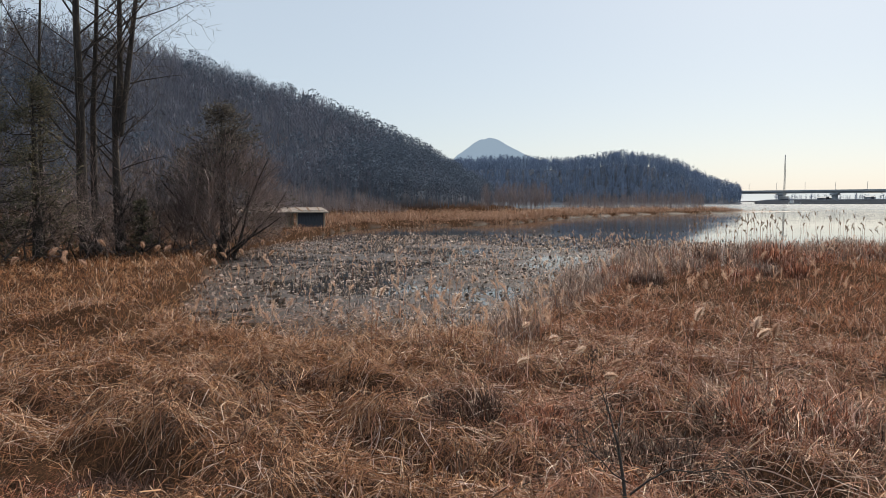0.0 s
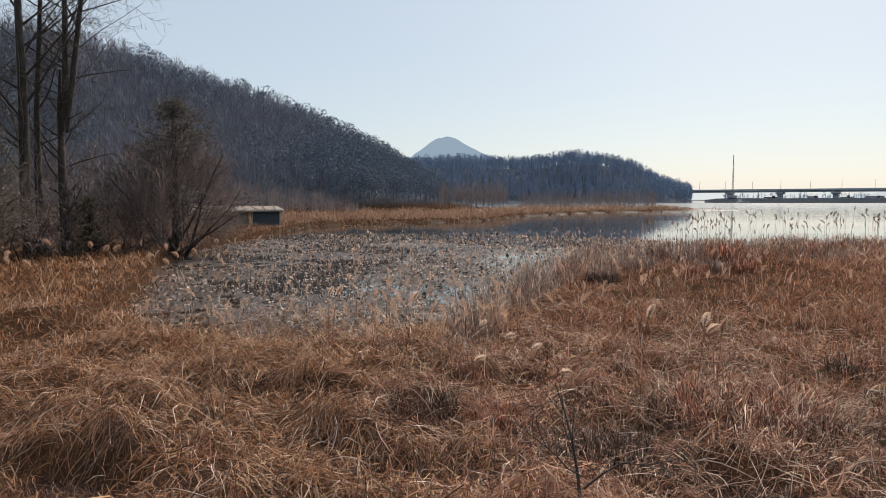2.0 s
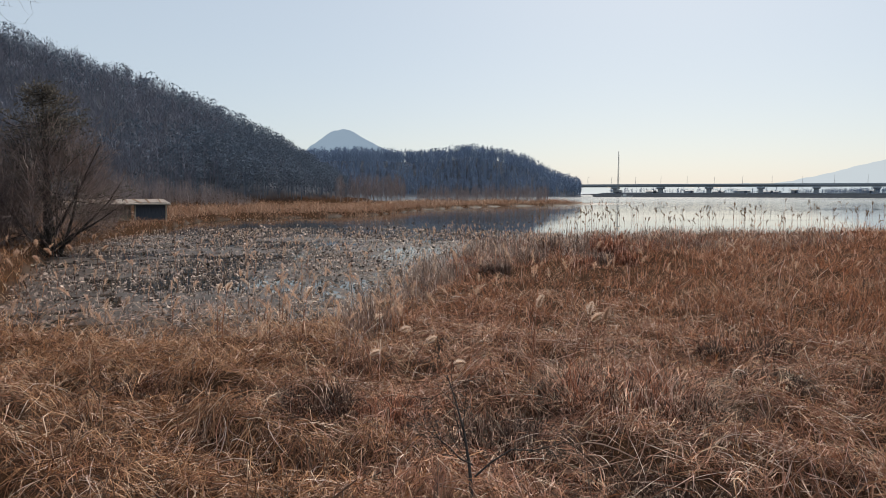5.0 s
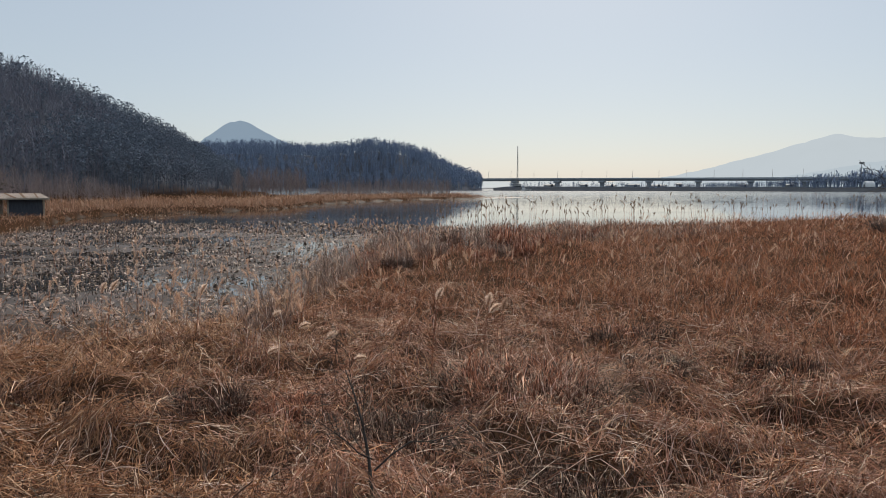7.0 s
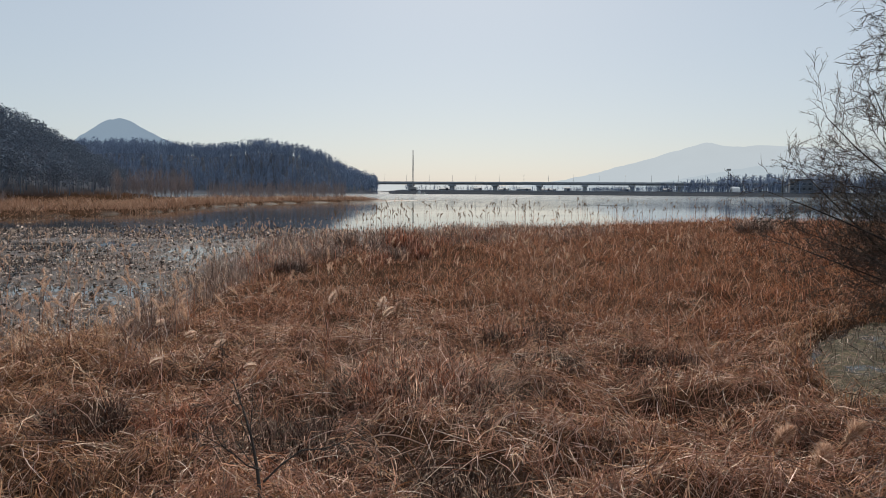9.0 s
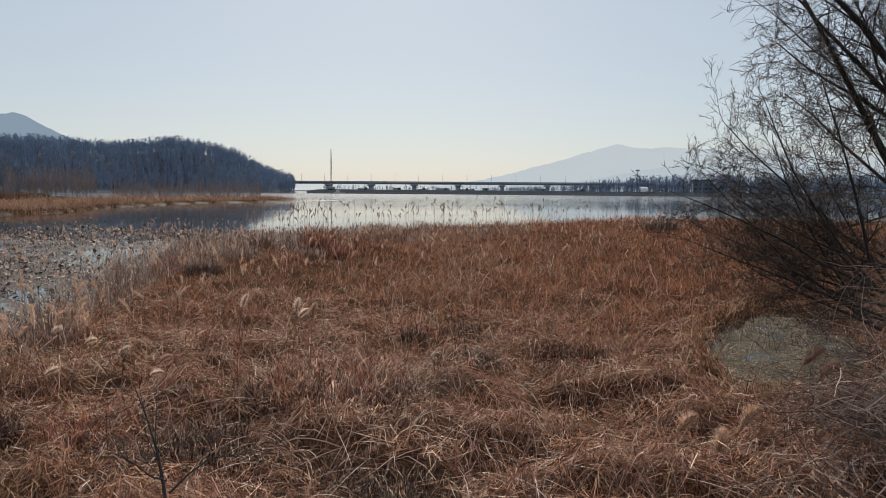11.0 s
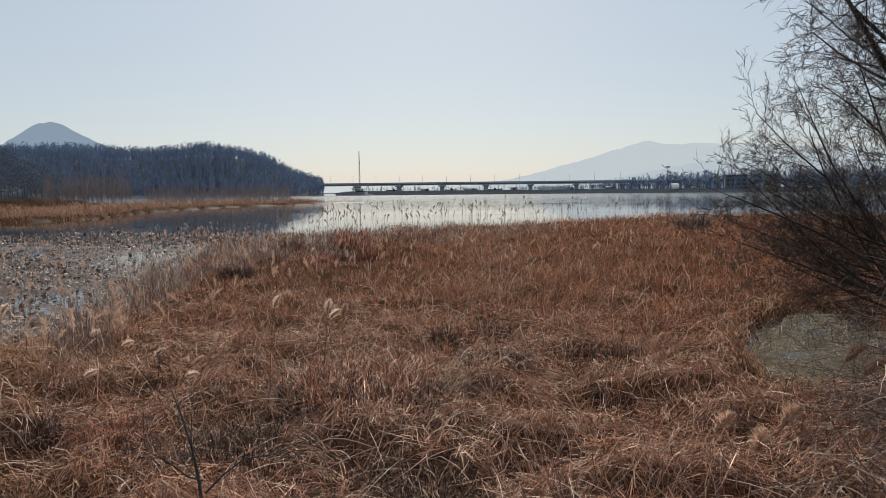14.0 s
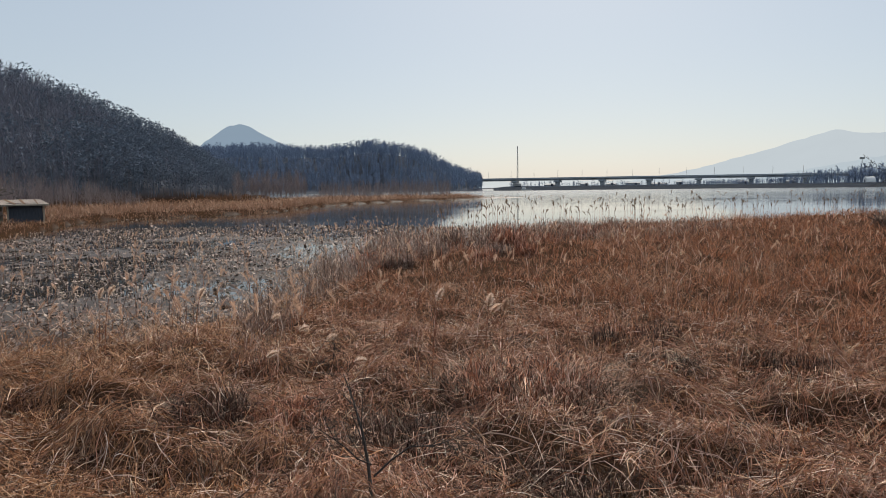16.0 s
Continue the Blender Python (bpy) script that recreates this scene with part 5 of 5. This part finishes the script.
def build_lotus():
    """Rotten lotus leaves and snapped stalks over the shallow water."""
    rng = np.random.default_rng(74)
    base, d, az = straw(rng, 62000, -23, 30, 12, 95, 1.25)
    patch = 0.5 + 0.5 * waves(base[:, 0], base[:, 1] * 0.6, 9, 14)
    limit = np.interp(az, [-23, -10, 0, 10, 18, 24], [57, 56, 55, 53, 50, 45]) * (1 + 0.35 * (rng.random(len(az)) < 0.05))
    keep = (d > reed_edge(az) - 1) & (d < np.minimum(bank_start(az), limit)) & (rng.random(len(d)) < 0.3 + 0.7 * patch)
    base, d = base[keep], d[keep]
    n = len(base)
    a = rng.uniform(0, 360, n)
    r = rng.uniform(0.015, 0.06, n) * (0.8 + d / 60)
    p = np.zeros((n, 3, 3))
    flat = polar(r, a)
    for k in range(3):
        p[:, k, :2] = base[:, :2] + flat * (k - 1)
        p[:, k, 2] = np.maximum(base[:, 2], 0) + 0.012 + rng.uniform(0, 0.04, n)
    v1 = ribbons(p, r[:, None] * np.array([0.5, 1.5, 0.4]), np.column_stack([polar(np.ones(n), a + 90), rng.normal(0, 0.5, n)]))
    m = len(base)
    a = rng.uniform(0, 360, m)
    h = rng.uniform(0.03, 0.15, m)
    q = np.zeros((m, 3, 3))
    s = np.linspace(0, 1, 3)
    q[:, :, :2] = base[:, None, :2] + polar(h * rng.uniform(0.3, 1.2, m), a)[:, None] * s[None, :, None] + 0.15
    q[:, :, 2] = np.maximum(base[:, None, 2], 0) - 0.02 + h[:, None] * np.sin(s * rng.uniform(1.5, 3.1, m)[:, None])
    v2 = ribbons(q, np.tile([0.02, 0.017, 0.01], (m, 1)) * (0.5 + d / 40)[:, None], np.column_stack([polar(np.ones(m), a + 90), np.zeros(m)]))
    v, f = join([v1, v2])
    tagged(from_arrays("lotus_remains", v, f, M_LOTUS), "rotten dark lotus leaves and stalks in shallow water", "lotus", kind="stuff")


def build_tangle():
    """Loose curved stems that rise out of the mat and fall back."""
    rng = np.random.default_rng(78)
    base, d, az = straw(rng, 8000, -38, 84, 4.4, 22, 1.1)
    base = base[~in_pond(base, 1.02) & (muddy(base[:, 0], base[:, 1]) > 1.1) & (d < reed_edge(az) + 0.5) & (~sedge_patch(base) | (rng.random(len(base)) < 0.1))]
    n = len(base)
    p, side = arcs(rng, base + [0, 0, 0.04], rng.uniform(0.04, 0.2, n), rng.uniform(0.12, 0.45, n), 5, 1.3, 0.1)
    v, f = ribbons(p, rng.uniform(0.003, 0.006, n)[:, None] * np.array([0.8, 1, 1, 0.8, 0.3]), side)
    tagged(from_arrays("tangled_stems", v, f, M_GOLD), "tangle of curved golden stems over the flattened straw", "dry stalks", kind="stuff")


def build_pool_stems():
    """Dead stems standing in the pool."""
    rng = np.random.default_rng(79)
    q, a = np.sqrt(rng.random(260)), rng.uniform(0, 6.283, 260)
    u, w = 13.4 + 3.3 * q * np.cos(a), 1.4 * q * np.sin(a)
    sn, cs = math.sin(radians(64.3)), math.cos(radians(64.3))
    b = np.column_stack([u * sn - w * cs, u * cs + w * sn, np.full(260, -0.05)])
    top = b + np.column_stack([rng.normal(0, 0.12, (260, 2)), rng.uniform(0.12, 0.5, 260)])
    v, f = tubes(np.stack([b, (b + top) / 2 + rng.normal(0, 0.02, (260, 3)), top], 1), np.tile([0.004, 0.004, 0.002], (260, 1)), 3)
    tagged(from_arrays("pool_stems", v, f, M_GREY_STRAW), "thin dead stems standing in the pool", "dry stalks", kind="stuff")


def build_pool_rim():
    """Straw floating on the pool, and grass hanging over its rim."""
    rng = np.random.default_rng(85)
    sn, cs = math.sin(radians(64.3)), math.cos(radians(64.3))
    n = 1900
    q, t = np.sqrt(rng.random(n)), rng.uniform(0, 6.283, n)
    u, w = 13.4 + 3.4 * q * np.cos(t), 1.2 * q * np.sin(t)
    b = np.column_stack([u * sn - w * cs, u * cs + w * sn, np.full(n, 0.04)])
    a = rng.uniform(0, 360, n)
    flat = np.column_stack([polar(rng.uniform(0.08, 0.4, n), a), rng.uniform(0, 0.05, n)])
    v, f = ribbons(np.stack([b, b + flat * 0.5 + rng.normal(0, 0.01, (n, 3)) * [1, 1, 0], b + flat], 1), rng.uniform(0.004, 0.009, n)[:, None] * np.array([0.8, 1, 0.5]), np.column_stack([polar(np.ones(n), a + 90), np.zeros(n)]))
    tagged(from_arrays("floating_straw", v, f, M_GREY_STRAW), "loose straw floating on the duckweed pool", "dry stalks", kind="stuff")
    n = 2000
    t = rng.uniform(0, 6.283, n)
    q = rng.normal(1.3, 0.1, n)
    u, w = 13.4 + 3.15 * q * np.cos(t), 1.1 * q * np.sin(t)
    b = np.column_stack([u * sn - w * cs, u * cs + w * sn])
    b = np.column_stack([b, np.maximum(ground_height(b[:, 0], b[:, 1]), 0)])
    p, side = arcs(rng, b, rng.uniform(0.05, 0.3, n), rng.uniform(0.12, 0.45, n), 5, 1.2, 0.12)
    v, f = ribbons(p, rng.uniform(0.004, 0.009, n)[:, None] * np.array([0.9, 1, 1, 0.8, 0.3]), side)
    tagged(from_arrays("rim_grass", v, f, M_HAY), "golden grass hanging over the rim of the pool", "dry grass", kind="stuff")


def build_shore_straw():
    """Trampled straw between the marsh and the left thicket."""
    rng = np.random.default_rng(80)
    base, d, az = straw(rng, 13000, -38, -14, 12, 38, 0.6)
    base = base[(base[:, 2] > 0.02) & ((az < -19.5 + rng.normal(0, 0.8, len(az))) | (d < reed_edge(az)) | (d > bank_start(az)))]
    n = len(base)
    d = np.hypot(base[:, 0], base[:, 1])
    p, side = arcs(rng, base, rng.uniform(0.03, 0.24, n), rng.uniform(0.15, 0.7, n), 4, 1.2, 0.14)
    v, f = ribbons(p, (rng.uniform(0.006, 0.012, n) * (0.6 + d / 22))[:, None] * np.array([1, 1, 0.8, 0.3]), side)
    tagged(from_arrays("shore_straw", v, f, M_HAY), "trampled golden straw along the shore", "dry grass", kind="stuff")


def build_rush_edge():
    """Grey tangled rushes where the bed meets the water."""
    rng = np.random.default_rng(83)
    az = rng.uniform(4, 44, 15000)
    d = reed_edge(az) * rng.uniform(0.66, 1.06, len(az))
    q = polar(d, az)
    keep = (0.4 + 0.6 * waves(q[:, 0], q[:, 1], 3.2, 51) > rng.random(len(az)) * 0.9) & (d < 47)
    q, d = q[keep], d[keep]
    base = np.column_stack([q, np.maximum(ground_height(q[:, 0], q[:, 1]), -0.05)])
    n = len(base)
    p, side = arcs(rng, base, rng.uniform(0.12, 0.62, n), rng.uniform(0.2, 0.8, n), 5, 1.4, 0.14)
    v, f = ribbons(p, (rng.uniform(0.006, 0.012, n) * (0.5 + d / 24))[:, None] * np.array([1, 1, 0.9, 0.7, 0.3]), side)
    tagged(from_arrays("rush_edge", v, f, M_RUSH), "grey tangled dead rushes along the water", "rushes", kind="stuff")


build_mat()
build_thatch()
build_rush_edge()
build_shore_straw()
build_pale_stalks()
build_tangle()
build_pool_stems()
build_pool_rim()
build_reeds()
build_broken_reeds()
build_bank_reeds()
build_lotus()


# ---- single seed heads ----
def plume_arrays(rng, length, width, count, thick=0.12, rise=0.5):
    """A fluffy seed head: short fibres round a bent spine."""
    s = rng.uniform(0, 1, count)
    w = width * np.sin(np.pi * np.clip(s * 0.85 + 0.12, 0, 1))
    d = rng.normal(0, 1, (count, 3))
    d[:, 2] = np.abs(d[:, 2]) + rise
    d /= np.linalg.norm(d, axis=1, keepdims=True)
    c = np.column_stack([0.35 * length * s ** 2, np.zeros(count), length * s])
    tip = c + d * (w * rng.uniform(0.5, 1.0, count))[:, None]
    side = np.cross(d, rng.normal(0, 1, (count, 3)))
    side /= np.linalg.norm(side, axis=1, keepdims=True)
    return ribbons(np.stack([c, tip], 1), np.tile([1.0, 0.3], (count, 1)) * width * thick, side)


def seed_reed(x, y, z, height, length, width, lean, turn, material, label, seed, group="", rise=0.75):
    rng = np.random.default_rng(seed)
    root = tagged(new("seed_reed"), label, "reed", group)
    root.matrix_basis = pose(x, y, z, 0, 0, turn)
    s = np.linspace(0, 1, 5)
    path = np.column_stack([lean * height * s ** 2, 0.02 * np.sin(s * 5), height * s * (1 - 0.1 * lean * s)])
    v, f = tubes(path[None], np.array([[0.006, 0.005, 0.005, 0.004, 0.003]]), 4)
    stem = from_arrays("stem", v, f, M_STRAW)
    stem.parent = root
    place = pose(*path[-1], 0, math.degrees(math.atan(2 * lean)), 0)
    core = np.array([[(0.35 * length * q * q, 0, length * q) for q in np.linspace(0, 1, 7)]])
    v, f = tubes(core, width * np.array([[0.1, 0.28, 0.34, 0.34, 0.3, 0.24, 0.08]]), 8)
    spike = from_arrays("seed_spike", v, f, M_SEED, True)
    spike.parent = root
    spike.matrix_basis = place
    v, f = plume_arrays(rng, length, width * 1.45, 800, 0.045, rise)
    head = tagged(from_arrays("plume", v, f, material), kind="stuff")
    head.parent = root
    head.matrix_basis = place
    return root


def plumes():
    rng = np.random.default_rng(81)
    # az, distance, height of the tip, pale or not, lean
    for i, (az, d, top, pale, lean) in enumerate(((20.4, 8.2, 1.58, 1, 0.06), (23.2, 8.4, 1.42, 1, 0.3), (24.9, 8.4, 1.47, 1, 0.05), (26.3, 8.6, 1.38, 0, 0.02), (0.7, 11.5, 1.25, 1, 0.12), (-6.2, 11.0, 1.4, 1, 0.03),
                                                   (-5.9, 11.1, 1.42, 1, 0.1), (10.6, 8.8, 0.78, 1, 0.8), (5.1, 9.2, 0.75, 1, 0.5), (7.6, 10.0, 0.95, 1, 0.6), (5.4, 10.6, 0.95, 1, 0.6), (10.0, 9.6, 0.8, 1, 0.5), (13.2, 9.3, 0.72, 0, 0.4))):
        b = at(az, d, 0)
        h = top - b[2] - 0.16
        seed_reed(b[0], b[1], b[2], h, 0.165, 0.05, lean, rng.uniform(-40, 40), M_PALE_PLUME if pale else M_PLUME, "single dry reed with a pale fluffy seed head", 300 + i, "seed heads over the reeds", 0.0)


plumes()
# a loose row of thick plumes before the left thicket
for i, (az, d, top) in enumerate(((-33.2, 23, 1.25), (-30.9, 23.5, 1.45), (-29.8, 24, 1.3), (-29.4, 23.5, 1.15), (-27.9, 24, 1.0), (-26.3, 25, 1.6), (-24.0, 25.5, 1.45), (-23.4, 25, 1.35), (-22.9, 25.5, 1.3), (-20.6, 25, 1.0), (-18.9, 26, 1.25), (-18.5, 25, 0.8), (-17.6, 27, 0.9), (-16.4, 28, 0.95), (-15.2, 30, 1.2), (-14.8, 29, 0.8))):
    b = at(az, d, 0)
    seed_reed(b[0], b[1], max(b[2], 0) - 0.05, max(top - max(b[2], 0) - 0.2, 0.2), 0.3, 0.1, 0.25, 47 * i, M_PLUME, "drooping reed with a thick golden seed head", 360 + i, "thick seed heads before the thicket")


def build_plume_field():
    """Seed heads over the far side of the reed bed and along the open water."""
    rng = np.random.default_rng(82)
    # along the open water; low among the reeds; and loose in the shallows
    az = np.concatenate([rng.uniform(20, 62, 300), rng.uniform(-5, 58, 260), rng.uniform(-21, 24, 300)])
    f1 = np.concatenate([rng.uniform(0.84, 1.03, 300), rng.uniform(0.4, 0.95, 260), rng.uniform(0.9, 2.8, 300)])
    d = np.minimum(reed_edge(az) * f1, np.where(az < 20, 38 + 8 * rng.random(len(az)), 99))
    tall = np.concatenate([rng.uniform(0.7, 1.1, 300) + 1.0 * rng.random(300) ** 1.3, rng.uniform(0.4, 0.8, 260), rng.uniform(0.25, 0.7, 300)])
    pieces, shore, stems = [], [], []
    for a, q, h in zip(az, d, tall):
        if q < 10.5:
            continue
        b = at(a, q, 0)
        golden = len(stems) >= 300
        v, f = plume_arrays(rng, rng.uniform(0.2, 0.34) if golden else rng.uniform(0.22, 0.36), rng.uniform(0.09, 0.14) if golden else rng.uniform(0.1, 0.15), 105 if golden else 80, 0.06 if golden else 0.08, 1.1)
        r = np.array(pose(b[0], b[1], max(b[2], 0) + h, rng.uniform(-35, 35), rng.uniform(-35, 35), rng.uniform(0, 360)))
        (shore if len(stems) < 300 and a > 20 else pieces).append((v @ r[:3, :3].T + r[:3, 3], f))
        stems.append([(b[0] + rng.normal(0, 0.12), b[1] + rng.normal(0, 0.12), b[2]), (b[0], b[1], b[2] + h * 0.6), (b[0], b[1], max(b[2], 0) + h)])
    v, f = join(shore)
    tagged(from_arrays("seed_heads", v, f, M_BACKLIT_PLUME), "seed heads darkened as if backlit against the open water", "seed heads", kind="stuff")
    v, f = join(pieces)
    tagged(from_arrays("seed_heads", v, f, M_PLUME), "golden feathery seed heads above the reed bed", "seed heads", kind="stuff")
    n = len(stems)
    v, f = tubes(np.array(stems), np.tile([0.006, 0.005, 0.004], (n, 1)), 3)
    tagged(from_arrays("reed_stems", v, f, M_REED), "thin upright stems carrying the seed heads", "reeds", kind="stuff")


build_plume_field()


def tussock(az, d, radius, height, seed, material, label="dark tussock of drooping dry sedge"):
    """A round tuft of stems that rise and fall over all round."""
    rng = np.random.default_rng(seed)
    n = int((1400 if d < 12 else 720) * (radius / 0.5) ** 1.6)
    q = radius * 0.55 * np.sqrt(rng.random(n))
    a = rng.uniform(0, 360, n)
    s = np.linspace(0, 1, 5)
    h = height * rng.uniform(0.25, 1.15, n)
    out = radius * rng.uniform(0.05, 0.75, n)
    b = at(az, d, 0)
    p = np.zeros((n, 5, 3))
    aa = a + rng.normal(0, 80, n)
    p[:, :, :2] = polar(q * 1.5, a)[:, None] + polar(out, aa)[:, None] * (s ** 1.5)[None, :, None]
    p[:, :, 2] = -0.1 + h[:, None] * rng.uniform(0.35, 0.9, n)[:, None] * np.sin(s * rng.uniform(0.9, 2.6, n)[:, None])
    p[:, 1:] += rng.normal(0, 0.09, (n, 4, 3)) * out[:, None, None]
    side = np.column_stack([polar(np.ones(n), aa + 90 + rng.normal(0, 30, n)), np.zeros(n)])
    w = rng.uniform(0.005, 0.010, n)[:, None] * (0.7 + d / 20) * np.array([1, 1, 0.9, 0.7, 0.3])
    root = tagged(new("tussock"), label, "tussock", "tussocks in the reed bed")
    root.location = b
    inner = q < np.median(q)
    for name, pick in (("core", inner), ("skirt", ~inner)):
        v, f = ribbons(p[pick], w[pick], side[pick])
        tagged(from_arrays(name, v, f, material), kind="stuff").parent = root
    return root


for i, (az, d, r, h) in enumerate(((39.0, 11.2, 0.4, 0.42), (37.4, 11.6, 0.45, 0.4), (35.8, 11.3, 0.5, 0.4), (47.2, 10.3, 0.36, 0.42), (50.0, 10.3, 0.32, 0.42), (39.0, 9.6, 0.55, 0.2), (28.8, 8.0, 0.95, 0.45), (31.6, 7.9, 0.85, 0.4), (25.2, 8.2, 0.7, 0.35),
                                    (17.5, 6.6, 0.6, 0.3), (-5.8, 8.3, 0.5, 0.3), (8.5, 7.4, 0.5, 0.3), (-12.0, 9.5, 0.5, 0.3), (-24.6, 6.6, 0.5, 0.2), (-28.4, 6.9, 0.6, 0.2), (-31.6, 6.5, 0.6, 0.18), (-34.6, 6.9, 0.6, 0.2), (-29.6, 6.1, 0.5, 0.14), (36.5, 5.6, 0.5, 0.26), (2.0, 7.6, 0.5, 0.3), (27.0, 6.1, 0.55, 0.26), (21.0, 5.9, 0.5, 0.24), (33.0, 5.7, 0.45, 0.24), (12.5, 6.2, 0.4, 0.22), (22.0, 7.2, 0.45, 0.26))):
    tussock(az, d, r, h * 1.25, 400 + i, M_DARK_STEM if i % 5 != 1 else M_STRAW, "dark brown tussock of drooping dry sedge" if i % 5 != 1 else "rusty tussock of drooping dry sedge")
for i, (az, d, r, h) in enumerate(((23.9, 31, 0.5, 0.8), (26.3, 28.5, 0.6, 1.35), (25.6, 26.0, 0.45, 0.7), (29.4, 32, 0.5, 0.8), (20.0, 26, 0.5, 0.8), (24.3, 24.5, 0.45, 0.7), (17.0, 22, 0.45, 0.6), (33.0, 36, 0.5, 0.9), (54.6, 48, 0.9, 1.1), (14.0, 25, 0.45, 0.7), (21.6, 34, 0.5, 0.9), (27.8, 26, 0.4, 0.8))):
    tussock(az, d, r * 1.3, h, 430 + i, M_STRAW if i % 2 else M_RUSH, "rusty clump of dead rushes at the water" if i % 2 else "grey brown clump of dead rushes at the water")

SAPLING = dict(WILLOW, kids=(8, 5, 3), first=(0.4, 0.2, 0.2), bend=0.2, stiff=1.1, up=0.02, short=(0.5, 0.5, 0.5), least=0.0024, angle=(30, 65), thin=0.42)
q = at(15.6, 4.55)
bare_tree("small dark leafless sapling in the matted straw", [(q, (0.08, 0.1, 1), 1.2, 0.018), ((q[0] + 0.04, q[1] + 0.04, q[2] + 0.42), (0.7, 0.1, 0.5), 0.8, 0.008), ((q[0] + 0.03, q[1] + 0.06, q[2] + 0.5), (-0.5, 0.3, 0.6), 0.55, 0.006)], SAPLING, 3, 91, "sapling")

for i, (az, d, top) in enumerate(((65.4, 7.6, 1.15), (61.4, 6.9, 0.75), (72.6, 5.6, 0.6), (64.6, 8.2, 1.15), (56.6, 6.9, 0.6), (60.2, 6.6, 0.55))):
    b = at(az, d, 0)
    seed_reed(b[0], b[1], b[2] - 0.05, max(top - b[2] - 0.1, 0.12), 0.26, 0.095, 0.25, -66 + 37 * (i % 3), M_PLUME, "drooping reed with a thick golden seed head", 340 + i, "thick seed heads by the pool")


def build_plank():
    b = polar(18.0, 65.9)
    root = tagged(new("plank"), "grey weathered plank lying at the pool's edge", "plank")
    root.matrix_basis = pose(b[0], b[1], 0.1, 3, 0, 10)
    bm = bmesh.new()
    box(bm, (0, 0, 0), (1.0, 0.35, 0.09), 0, bevel=0.012)
    part("board", bm, M_PALEWOOD, root)


build_plank()
